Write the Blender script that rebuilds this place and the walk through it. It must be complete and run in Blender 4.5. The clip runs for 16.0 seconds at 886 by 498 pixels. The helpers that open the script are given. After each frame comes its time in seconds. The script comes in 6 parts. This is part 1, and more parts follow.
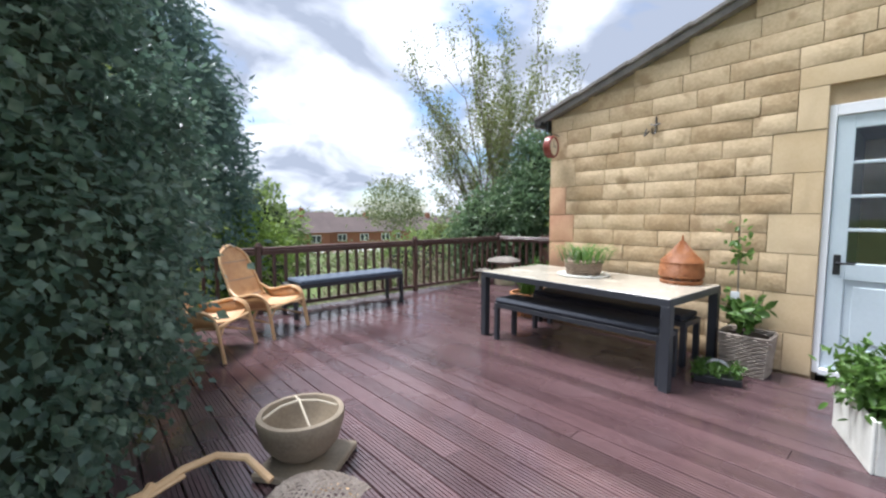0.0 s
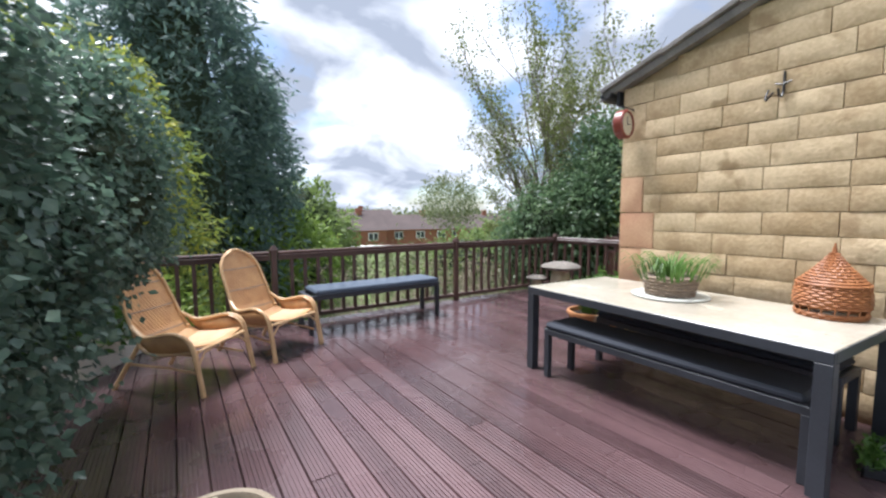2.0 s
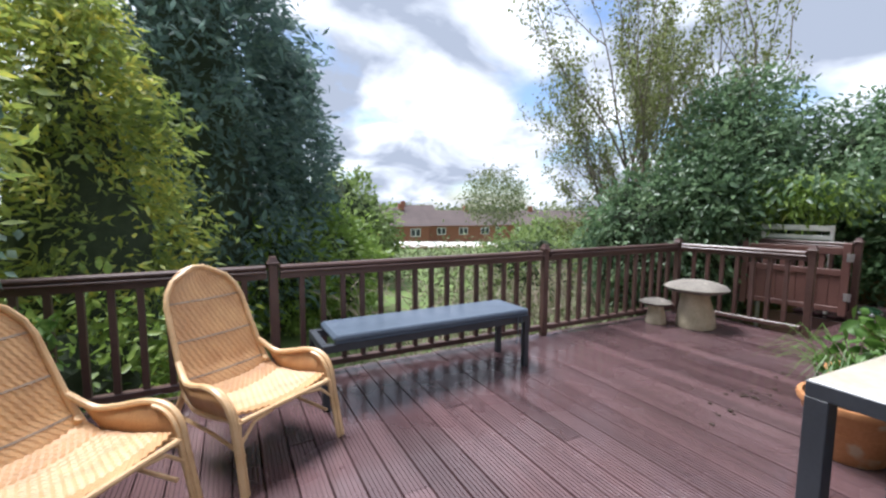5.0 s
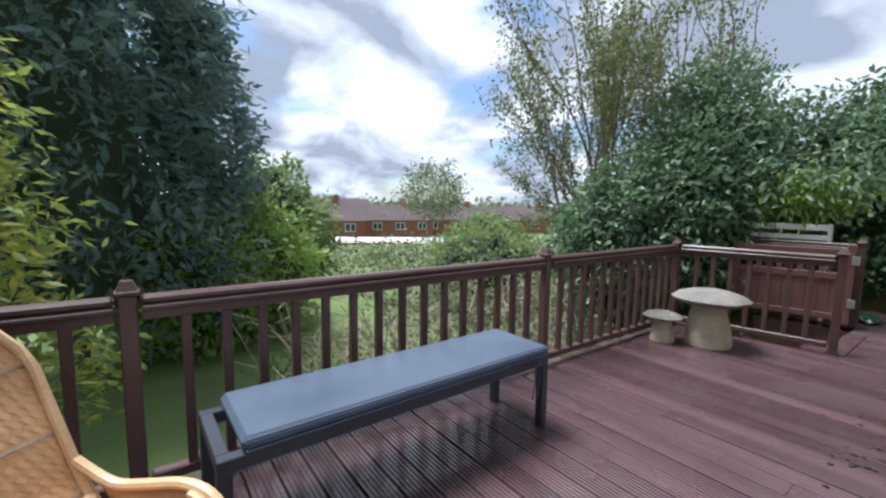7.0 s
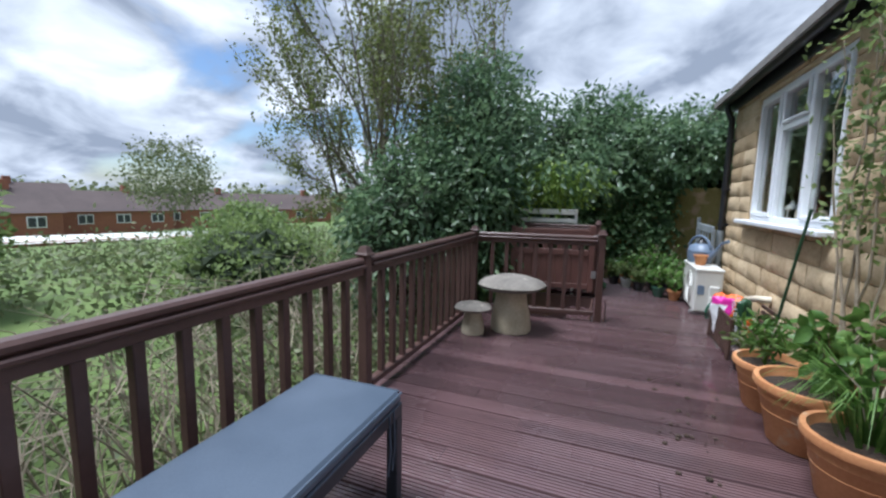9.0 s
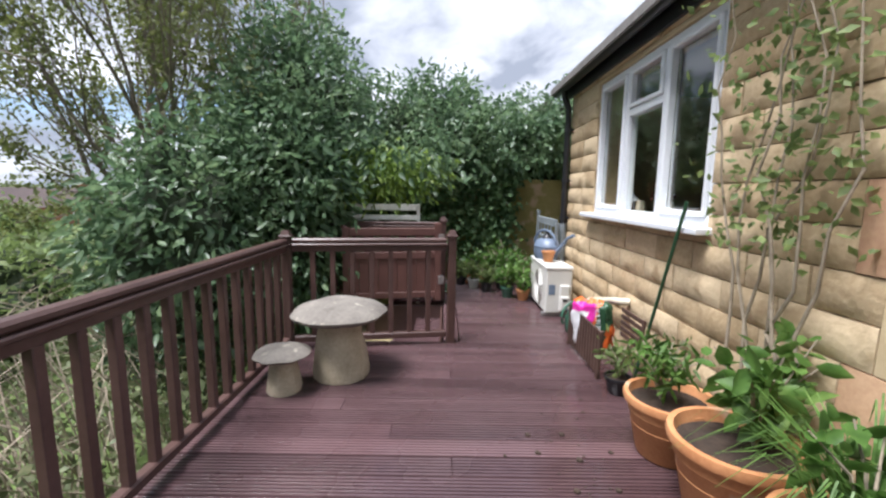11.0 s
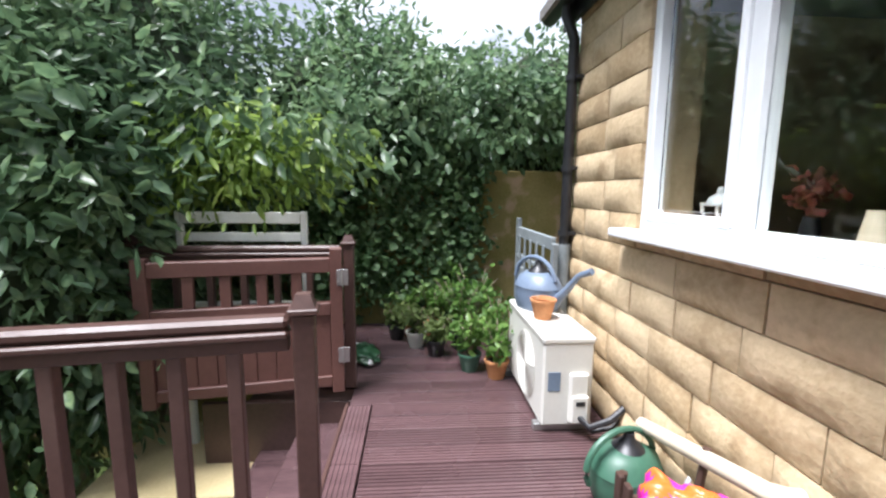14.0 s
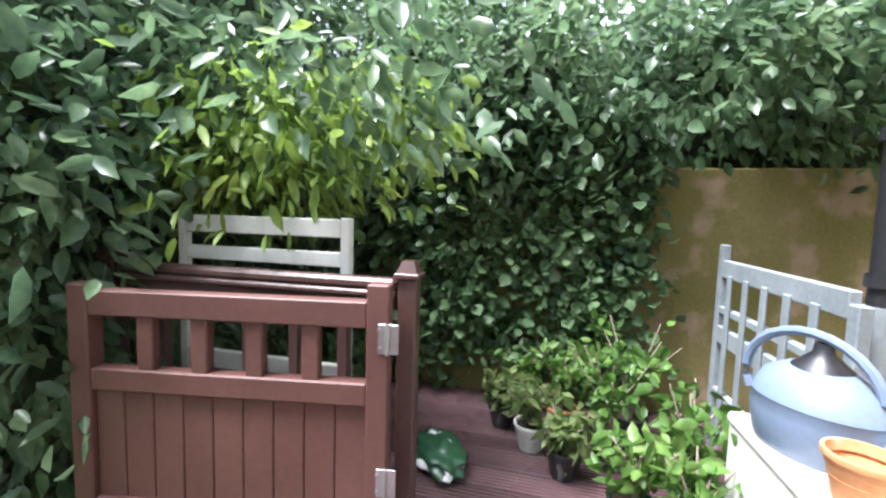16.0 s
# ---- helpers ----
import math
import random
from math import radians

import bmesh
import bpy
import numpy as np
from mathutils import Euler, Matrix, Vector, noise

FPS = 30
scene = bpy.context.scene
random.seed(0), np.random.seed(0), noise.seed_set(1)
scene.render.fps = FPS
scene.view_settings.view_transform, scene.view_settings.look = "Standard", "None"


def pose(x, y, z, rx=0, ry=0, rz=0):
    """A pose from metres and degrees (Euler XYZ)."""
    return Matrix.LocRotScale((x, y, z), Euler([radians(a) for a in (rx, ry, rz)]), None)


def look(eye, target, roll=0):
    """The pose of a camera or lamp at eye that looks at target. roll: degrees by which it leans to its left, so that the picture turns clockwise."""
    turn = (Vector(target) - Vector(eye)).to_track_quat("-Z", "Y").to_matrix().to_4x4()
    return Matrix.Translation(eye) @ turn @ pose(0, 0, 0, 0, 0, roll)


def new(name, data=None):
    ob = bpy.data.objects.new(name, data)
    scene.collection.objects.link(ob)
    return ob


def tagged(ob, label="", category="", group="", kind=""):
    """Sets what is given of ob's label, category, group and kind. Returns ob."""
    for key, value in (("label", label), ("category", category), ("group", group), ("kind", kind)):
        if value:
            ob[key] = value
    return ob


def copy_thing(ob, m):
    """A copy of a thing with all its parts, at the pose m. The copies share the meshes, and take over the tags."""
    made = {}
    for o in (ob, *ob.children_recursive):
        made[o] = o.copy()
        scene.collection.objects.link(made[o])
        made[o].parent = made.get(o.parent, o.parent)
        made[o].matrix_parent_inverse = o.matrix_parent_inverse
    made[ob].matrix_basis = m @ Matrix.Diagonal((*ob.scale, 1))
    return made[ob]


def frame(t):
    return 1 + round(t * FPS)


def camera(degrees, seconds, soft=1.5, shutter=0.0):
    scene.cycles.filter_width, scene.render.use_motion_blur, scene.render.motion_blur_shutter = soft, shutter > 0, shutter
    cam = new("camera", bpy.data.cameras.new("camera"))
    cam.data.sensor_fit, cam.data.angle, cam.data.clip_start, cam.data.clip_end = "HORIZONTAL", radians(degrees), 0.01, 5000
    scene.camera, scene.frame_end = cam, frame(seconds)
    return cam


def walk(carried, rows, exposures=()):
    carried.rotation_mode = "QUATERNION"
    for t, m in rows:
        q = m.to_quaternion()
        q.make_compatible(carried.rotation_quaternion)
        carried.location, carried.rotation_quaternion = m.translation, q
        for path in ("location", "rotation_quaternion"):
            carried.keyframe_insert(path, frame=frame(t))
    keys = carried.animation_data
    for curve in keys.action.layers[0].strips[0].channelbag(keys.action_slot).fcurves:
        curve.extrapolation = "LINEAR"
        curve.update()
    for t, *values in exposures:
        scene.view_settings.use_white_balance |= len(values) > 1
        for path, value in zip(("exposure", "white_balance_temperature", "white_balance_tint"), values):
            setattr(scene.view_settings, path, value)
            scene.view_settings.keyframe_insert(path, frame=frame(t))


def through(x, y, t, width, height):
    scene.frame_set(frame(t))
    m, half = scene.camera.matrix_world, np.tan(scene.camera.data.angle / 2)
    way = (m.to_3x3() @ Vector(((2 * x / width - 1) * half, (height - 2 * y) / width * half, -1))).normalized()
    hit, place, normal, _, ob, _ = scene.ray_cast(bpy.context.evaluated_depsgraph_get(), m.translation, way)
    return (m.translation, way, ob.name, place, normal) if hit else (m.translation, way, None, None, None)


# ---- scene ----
cam = camera(94.1, 16.0, soft=2.4)
PATH = [
    (0, (-0.029, 0.049, 1.392), (1.279, 1.553, 1.231), -0.0),
    (0.5, (0.173, 0.112, 1.4), (1.459, 1.634, 1.232), -0.1),
    (1, (0.376, 0.247, 1.418), (1.603, 1.816, 1.244), -0.1),
    (1.5, (0.569, 0.411, 1.403), (1.725, 2.034, 1.233), -0.2),
    (2, (0.786, 0.683, 1.408), (1.872, 2.354, 1.235), -0.2),
    (2.5, (0.953, 0.958, 1.356), (1.953, 2.682, 1.186), -0.2),
    (3, (1.161, 1.27, 1.377), (2.097, 3.029, 1.202), -0.3),
    (3.5, (1.371, 1.574, 1.414), (2.285, 3.344, 1.229), -0.3),
    (4, (1.415, 1.91, 1.388), (2.324, 3.682, 1.206), -0.0),
    (6.5, (1.784, 3.633, 1.388), (2.758, 5.365, 1.159), 1.3),
    (7, (1.858, 3.892, 1.36), (3.039, 5.492, 1.145), 0.9),
    (7.5, (1.893, 4.181, 1.368), (3.284, 5.599, 1.138), 1.1),
    (8, (1.972, 4.378, 1.336), (3.577, 5.547, 1.097), 1.2),
    (8.5, (2.161, 4.562, 1.357), (3.91, 5.499, 1.106), 1.3),
    (9, (2.342, 4.694, 1.331), (4.185, 5.429, 1.08), 1.2),
    (9.5, (2.588, 4.819, 1.35), (4.489, 5.386, 1.094), 1.2),
    (10, (2.851, 4.867, 1.327), (4.811, 5.177, 1.072), 1.2),
    (12.5, (4.646, 4.622, 1.349), (6.622, 4.521, 1.061), 0.9),
    (13, (4.995, 4.534, 1.34), (6.97, 4.417, 1.047), 0.7),
    (13.5, (5.406, 4.442, 1.325), (7.382, 4.308, 1.046), 0.5),
    (14, (5.809, 4.395, 1.328), (7.785, 4.256, 1.055), 0.6),
    (14.5, (6.191, 4.326, 1.314), (8.169, 4.195, 1.046), 0.6),
    (15, (6.545, 4.294, 1.303), (8.527, 4.208, 1.045), 1.0),
    (15.5, (6.859, 4.283, 1.252), (8.844, 4.446, 1.065), 1.5),
    (16, (7.1, 4.35, 1.215), (9.035, 4.833, 1.05), 1.7),
]
walk(cam, [(t, look(eye, target, roll)) for t, eye, target, roll in PATH],
     [(0, 1.78, 5800, 12), (4, 1.75, 5850, 12), (6.5, 1.62, 5650, 11), (9.0, 1.25, 5450, 10), (10.2, 1.48, 5750, 13), (12.5, 1.95, 5950, 14), (14, 2.08, 5850, 13), (15.5, 2.5, 5750, 13), (16, 2.85, 5750, 14)])
CLOUD = 0.50

# ---- light ----
SUN_DIR = Vector((-0.19, 0.31, 0.93)).normalized()
world = bpy.data.worlds.new("sky")
scene.world = world
world.use_nodes = True


def build_sky():
    nt = world.node_tree
    nt.nodes.clear()
    N, L = nt.nodes.new, nt.links.new
    out = N("ShaderNodeOutputWorld")
    sky = N("ShaderNodeTexSky")
    sky.sky_type, sky.sun_disc = "NISHITA", False
    sky.sun_elevation, sky.sun_rotation = math.asin(SUN_DIR.z), math.atan2(SUN_DIR.x, SUN_DIR.y)
    clear = N("ShaderNodeBackground")
    clear.inputs["Strength"].default_value = 0.06
    L(sky.outputs[0], clear.inputs["Color"])
    tc = N("ShaderNodeTexCoord")
    sep = N("ShaderNodeSeparateXYZ")
    L(tc.outputs["Generated"], sep.inputs[0])
    up = N("ShaderNodeMath"); up.operation = "MAXIMUM"; up.inputs[1].default_value = 0.0
    L(sep.outputs["Z"], up.inputs[0])
    lift = N("ShaderNodeMath"); lift.operation = "ADD"; lift.inputs[1].default_value = 0.36
    L(up.outputs[0], lift.inputs[0])
    div = N("ShaderNodeVectorMath"); div.operation = "DIVIDE"
    comb = N("ShaderNodeCombineXYZ")
    L(lift.outputs[0], comb.inputs[0]); L(lift.outputs[0], comb.inputs[1]); comb.inputs[2].default_value = 1.0
    L(tc.outputs["Generated"], div.inputs[0]); L(comb.outputs[0], div.inputs[1])
    n1 = N("ShaderNodeTexNoise")
    n1.inputs["Scale"].default_value, n1.inputs["Detail"].default_value, n1.inputs["Roughness"].default_value = 1.7, 7.0, 0.52
    n1.inputs["Distortion"].default_value = 0.25
    L(div.outputs[0], n1.inputs["Vector"])
    cover = N("ShaderNodeValToRGB")
    cover.color_ramp.elements[0].position, cover.color_ramp.elements[1].position = 0.36, 0.47
    L(n1.outputs["Fac"], cover.inputs["Fac"])
    shift = N("ShaderNodeVectorMath"); shift.operation = "ADD"; shift.inputs[1].default_value = (0.12, 0.22, 3.1)
    L(div.outputs[0], shift.inputs[0])
    n2 = N("ShaderNodeTexNoise")
    n2.inputs["Scale"].default_value, n2.inputs["Detail"].default_value, n2.inputs["Roughness"].default_value = 2.6, 6.0, 0.5
    n2.inputs["Distortion"].default_value = 0.4
    L(shift.outputs[0], n2.inputs["Vector"])
    tone = N("ShaderNodeValToRGB")
    tone.color_ramp.elements[0].position, tone.color_ramp.elements[1].position = 0.42, 0.66
    tone.color_ramp.elements[0].color, tone.color_ramp.elements[1].color = (0.33, 0.355, 0.40, 1), (0.95, 0.95, 0.95, 1)
    L(n2.outputs["Fac"], tone.inputs["Fac"])
    cloud = N("ShaderNodeBackground")
    cloud.inputs["Strength"].default_value = CLOUD
    L(tone.outputs[0], cloud.inputs["Color"])
    mix = N("ShaderNodeMixShader")
    L(cover.outputs[0], mix.inputs[0]); L(clear.outputs[0], mix.inputs[1]); L(cloud.outputs[0], mix.inputs[2])
    L(mix.outputs[0], out.inputs["Surface"])


build_sky()
sun = new("sun", bpy.data.lights.new("sun", "SUN"))
sun.data.energy, sun.data.angle, sun.data.color = 2.5, radians(24), (1.0, 0.96, 0.9)
sun.matrix_world = look(SUN_DIR * 30, (0, 0, 0))


# ---- materials ----
def ramp_mat(name, dark, light, scale=6.0, rough=0.7, bump=0.3, fine=60.0, stretch=(1, 1, 1), metal=0.0, rough2=None, wet=0.0, rand=0.0, fine_amt=0.35, spots=None, film=0.0):
    """Two-scale coloured surface: broad stains, fine grain, bump, and piece-by-piece variation."""
    m = bpy.data.materials.new(name)
    m.use_nodes = True
    nt = m.node_tree
    N, L = nt.nodes.new, nt.links.new
    b = nt.nodes["Principled BSDF"]
    tc = N("ShaderNodeTexCoord")
    geo = N("ShaderNodeNewGeometry")
    mp = N("ShaderNodeMapping")
    mp.inputs["Scale"].default_value = stretch
    L(geo.outputs["Position"], mp.inputs["Vector"])
    big = N("ShaderNodeTexNoise")
    big.inputs["Scale"].default_value, big.inputs["Detail"].default_value = scale, 5.0
    L(mp.outputs[0], big.inputs["Vector"])
    small = N("ShaderNodeTexNoise")
    small.inputs["Scale"].default_value, small.inputs["Detail"].default_value = fine, 4.0
    L(mp.outputs[0], small.inputs["Vector"])
    add = N("ShaderNodeMix"); add.data_type = "FLOAT"
    add.inputs[0].default_value = fine_amt
    L(big.outputs["Fac"], add.inputs[2]); L(small.outputs["Fac"], add.inputs[3])
    fac = add.outputs[0]
    if rand:
        oi = N("ShaderNodeObjectInfo")
        ma = N("ShaderNodeMath"); ma.operation = "MULTIPLY_ADD"
        ma.inputs[1].default_value, ma.inputs[2].default_value = rand, -rand / 2
        L(oi.outputs["Random"], ma.inputs[0])
        sm = N("ShaderNodeMath"); sm.operation = "ADD"
        L(fac, sm.inputs[0]); L(ma.outputs[0], sm.inputs[1])
        fac = sm.outputs[0]
    rp = N("ShaderNodeValToRGB")
    rp.color_ramp.elements[0].position, rp.color_ramp.elements[1].position = 0.3, 0.7
    rp.color_ramp.elements[0].color, rp.color_ramp.elements[1].color = (*dark, 1), (*light, 1)
    L(fac, rp.inputs["Fac"])
    col = rp.outputs[0]
    if spots:
        sn = N("ShaderNodeTexNoise")
        sn.inputs["Scale"].default_value, sn.inputs["Detail"].default_value = spots[0], 6.0
        L(geo.outputs["Position"], sn.inputs["Vector"])
        sr = N("ShaderNodeValToRGB")
        sr.color_ramp.elements[0].position, sr.color_ramp.elements[1].position = spots[1], spots[1] + 0.1
        L(sn.outputs["Fac"], sr.inputs["Fac"])
        mc = N("ShaderNodeMix"); mc.data_type = "RGBA"
        L(sr.outputs[0], mc.inputs[0]); L(col, mc.inputs[6]); mc.inputs[7].default_value = (*spots[2], 1)
        col = mc.outputs[2]
    L(col, b.inputs["Base Color"])
    b.inputs["Metallic"].default_value = metal
    if rough2 is not None:
        mr = N("ShaderNodeMapRange")
        mr.inputs[1].default_value, mr.inputs[2].default_value = 0.38, 0.62
        mr.inputs[3].default_value, mr.inputs[4].default_value = rough2, rough
        wn = N("ShaderNodeTexNoise")
        wn.inputs["Scale"].default_value, wn.inputs["Detail"].default_value = wet or 1.3, 3.0
        L(geo.outputs["Position"], wn.inputs["Vector"])
        L(wn.outputs["Fac"], mr.inputs[0])
        L(mr.outputs[0], b.inputs["Roughness"])
    else:
        b.inputs["Roughness"].default_value = rough
    if film:                         # a film of rain water
        b.inputs["Coat Weight"].default_value, b.inputs["Coat Roughness"].default_value = film, 0.11
    if bump:
        bp = N("ShaderNodeBump")
        bp.inputs["Strength"].default_value, bp.inputs["Distance"].default_value = bump, 0.01
        L(add.outputs[0], bp.inputs["Height"]); L(bp.outputs[0], b.inputs["Normal"])
    return m


def leaf_mat(name, dark, light, tip, rough=0.4, through=0.35):
    m = bpy.data.materials.new(name)
    m.use_nodes = True
    nt = m.node_tree
    N, L = nt.nodes.new, nt.links.new
    b = nt.nodes["Principled BSDF"]
    geo = N("ShaderNodeNewGeometry")
    n = N("ShaderNodeTexNoise")
    n.inputs["Scale"].default_value, n.inputs["Detail"].default_value = 2.2, 3.0
    L(geo.outputs["Position"], n.inputs["Vector"])
    w = N("ShaderNodeTexNoise")
    w.inputs["Scale"].default_value, w.inputs["Detail"].default_value = 19.0, 2.0
    L(geo.outputs["Position"], w.inputs["Vector"])
    mx = N("ShaderNodeMix"); mx.data_type = "FLOAT"; mx.inputs[0].default_value = 0.5
    L(n.outputs["Fac"], mx.inputs[2]); L(w.outputs["Fac"], mx.inputs[3])
    rp = N("ShaderNodeValToRGB")
    e = rp.color_ramp.elements
    e[0].position, e[0].color = 0.36, (*dark, 1)
    e[1].position, e[1].color = 0.52, (*light, 1)
    t = e.new(0.64); t.color = (*tip, 1)
    L(mx.outputs[0], rp.inputs["Fac"])
    L(rp.outputs[0], b.inputs["Base Color"])
    b.inputs["Roughness"].default_value = rough
    tr = N("ShaderNodeBsdfTranslucent")
    L(rp.outputs[0], tr.inputs["Color"])
    ms = N("ShaderNodeMixShader"); ms.inputs[0].default_value = through
    out = nt.nodes["Material Output"]
    L(b.outputs[0], ms.inputs[1]); L(tr.outputs[0], ms.inputs[2]); L(ms.outputs[0], out.inputs["Surface"])
    return m


def glass_mat(name):
    m = bpy.data.materials.new(name)
    m.use_nodes = True
    b = m.node_tree.nodes["Principled BSDF"]
    b.inputs["Transmission Weight"].default_value = 1.0
    b.inputs["Roughness"].default_value = 0.0
    b.inputs["IOR"].default_value = 1.45
    b.inputs["Base Color"].default_value = (0.9, 0.95, 0.93, 1)
    return m


STONE = ramp_mat("buff_stone", (0.40, 0.285, 0.155), (0.66, 0.515, 0.325), 3.4, 0.92, 1.0, 38, rand=0.30, spots=(5.0, 0.58, (0.40, 0.285, 0.16)), fine_amt=0.45)
STONE_PALE = ramp_mat("pale_dressed_stone", (0.56, 0.42, 0.24), (0.66, 0.52, 0.33), 3.0, 0.85, 0.25, 50, rand=0.2)
STONE_PINK = ramp_mat("pink_stone", (0.42, 0.22, 0.13), (0.62, 0.40, 0.24), 3.0, 0.85, 0.35, 50, rand=0.2)
MORTAR = ramp_mat("mortar", (0.36, 0.26, 0.15), (0.50, 0.385, 0.235), 6, 0.95, 0.5, 90)
DECK = ramp_mat("wet_deck_stain", (0.066, 0.038, 0.040), (0.146, 0.086, 0.089), 1.6, 0.42, 0.35, 40, stretch=(4.0, 0.35, 1), rough2=0.10, wet=1.6, rand=0.27, film=0.7)
RAIL = ramp_mat("brown_rail_stain", (0.060, 0.031, 0.025), (0.110, 0.060, 0.050), 3.0, 0.5, 0.2, 40, rand=0.15, rough2=0.35)
GATE = ramp_mat("red_brown_gate_stain", (0.100, 0.043, 0.034), (0.155, 0.070, 0.056), 3.0, 0.55, 0.2, 40, rand=0.12)
DARK_METAL = ramp_mat("charcoal_metal", (0.028, 0.031, 0.038), (0.045, 0.050, 0.060), 5, 0.45, 0.05, 60)
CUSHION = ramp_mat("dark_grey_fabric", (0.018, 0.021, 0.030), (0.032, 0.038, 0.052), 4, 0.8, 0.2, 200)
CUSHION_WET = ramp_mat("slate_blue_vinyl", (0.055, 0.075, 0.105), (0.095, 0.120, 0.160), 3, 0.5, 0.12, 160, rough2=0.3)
TABLE_TOP = ramp_mat("pale_ceramic_top", (0.36, 0.32, 0.25), (0.56, 0.51, 0.42), 2.2, 0.3, 0.03, 30, rough2=0.12, wet=2.5)
RATTAN = ramp_mat("honey_rattan", (0.38, 0.19, 0.08), (0.63, 0.38, 0.175), 8, 0.5, 0.4, 120, rand=0.15)
RATTAN_POLE = ramp_mat("pale_cane_pole", (0.50, 0.30, 0.14), (0.70, 0.48, 0.26), 8, 0.4, 0.15, 90)
GREY_WICKER = ramp_mat("grey_wicker", (0.20, 0.16, 0.13), (0.42, 0.36, 0.30), 14, 0.75, 0.4, 120)
BROWN_WICKER = ramp_mat("brown_wicker", (0.17, 0.12, 0.085), (0.38, 0.29, 0.21), 14, 0.7, 0.4, 120)
ORANGE_WICKER = ramp_mat("orange_brown_wicker", (0.22, 0.075, 0.025), (0.42, 0.17, 0.06), 14, 0.55, 0.4, 120)
TERRACOTTA = ramp_mat("terracotta", (0.42, 0.17, 0.06), (0.62, 0.30, 0.13), 5, 0.8, 0.2, 60, spots=(7.0, 0.6, (0.55, 0.42, 0.28)))
BOWL = ramp_mat("weathered_bowl_stone", (0.17, 0.13, 0.085), (0.34, 0.28, 0.20), 5, 0.7, 0.35, 60)
STADDLE = ramp_mat("staddle_limestone", (0.36, 0.30, 0.20), (0.60, 0.52, 0.38), 6, 0.9, 0.5, 50)
STADDLE_CAP = ramp_mat("lichen_stone_cap", (0.12, 0.105, 0.09), (0.25, 0.225, 0.19), 7, 0.9, 0.6, 40, spots=(11, 0.62, (0.36, 0.33, 0.27)))
WHITE = ramp_mat("white_upvc", (0.76, 0.78, 0.80), (0.84, 0.85, 0.87), 2, 0.3, 0.0, 20)
WHITE_PAINT = ramp_mat("weathered_white_paint", (0.60, 0.60, 0.54), (0.76, 0.76, 0.70), 6, 0.6, 0.2, 50)
AC_WHITE = ramp_mat("ivory_enamel", (0.60, 0.585, 0.54), (0.68, 0.665, 0.61), 3, 0.4, 0.03, 40)
DOOR_BLUE = ramp_mat("pale_grey_blue_paint", (0.48, 0.56, 0.60), (0.56, 0.64, 0.68), 3, 0.45, 0.05, 40)
BLACK = ramp_mat("black_plastic", (0.010, 0.010, 0.012), (0.022, 0.022, 0.025), 5, 0.4, 0.05, 60)
ROOF = ramp_mat("grey_roof_tile", (0.13, 0.12, 0.11), (0.25, 0.23, 0.21), 6, 0.85, 0.4, 50, rand=0.2)
GUTTER = ramp_mat("black_gutter", (0.014, 0.014, 0.016), (0.03, 0.03, 0.033), 5, 0.35, 0.02, 60)
SOIL = ramp_mat("dark_soil", (0.018, 0.012, 0.008), (0.06, 0.038, 0.024), 20, 0.95, 0.9, 90)
GRASS = ramp_mat("lawn_grass", (0.075, 0.125, 0.028), (0.16, 0.215, 0.06), 0.8, 0.9, 0.9, 30, spots=(0.6, 0.62, (0.12, 0.12, 0.05)))
BLUE_CAN = ramp_mat("slate_blue_plastic", (0.13, 0.17, 0.24), (0.18, 0.23, 0.31), 5, 0.4, 0.05, 60)
GREEN_CAN = ramp_mat("green_plastic", (0.035, 0.10, 0.065), (0.055, 0.14, 0.09), 5, 0.45, 0.05, 60)
BARK = ramp_mat("grey_bark", (0.10, 0.08, 0.055), (0.24, 0.20, 0.15), 8, 0.9, 0.8, 50)
TWIG = ramp_mat("pale_twig", (0.20, 0.16, 0.11), (0.42, 0.35, 0.26), 10, 0.9, 0.4, 60)
# dark crown filler: the shade deep among the leaves, put into the colour
SHADE_CORE = ramp_mat("inner_shade", (0.030, 0.042, 0.022), (0.055, 0.072, 0.038), 9, 1.0, 0.8, 40)
GREY_WOOD = ramp_mat("silvered_timber", (0.15, 0.17, 0.18), (0.27, 0.30, 0.31), 5, 0.8, 0.4, 60)
MOSSY = ramp_mat("mossy_render", (0.16, 0.15, 0.035), (0.34, 0.27, 0.12), 2.0, 0.9, 0.4, 50, spots=(4, 0.55, (0.42, 0.30, 0.20)))
BRICK = ramp_mat("far_brick", (0.22, 0.085, 0.055), (0.34, 0.14, 0.09), 0.3, 0.9, 0.1, 6)
FAR_ROOF = ramp_mat("far_roof", (0.065, 0.048, 0.046), (0.11, 0.082, 0.076), 0.4, 0.9, 0.1, 8)
RED = ramp_mat("red_enamel", (0.17, 0.035, 0.024), (0.25, 0.06, 0.042), 5, 0.35, 0.05, 60)
PINK = ramp_mat("magenta_plastic", (0.62, 0.02, 0.30), (0.72, 0.05, 0.38), 5, 0.35, 0.2, 30)
ORANGE = ramp_mat("orange_plastic", (0.75, 0.13, 0.02), (0.85, 0.18, 0.03), 5, 0.35, 0.2, 30)
BAG_WHITE = ramp_mat("white_plastic", (0.75, 0.75, 0.76), (0.82, 0.82, 0.83), 5, 0.35, 0.2, 30)
BAG_GREEN = ramp_mat("dark_green_plastic", (0.02, 0.06, 0.03), (0.03, 0.09, 0.04), 5, 0.35, 0.2, 30)
DARK_WOOD = ramp_mat("dark_slatted_wood", (0.045, 0.024, 0.018), (0.10, 0.055, 0.04), 5, 0.55, 0.2, 60)
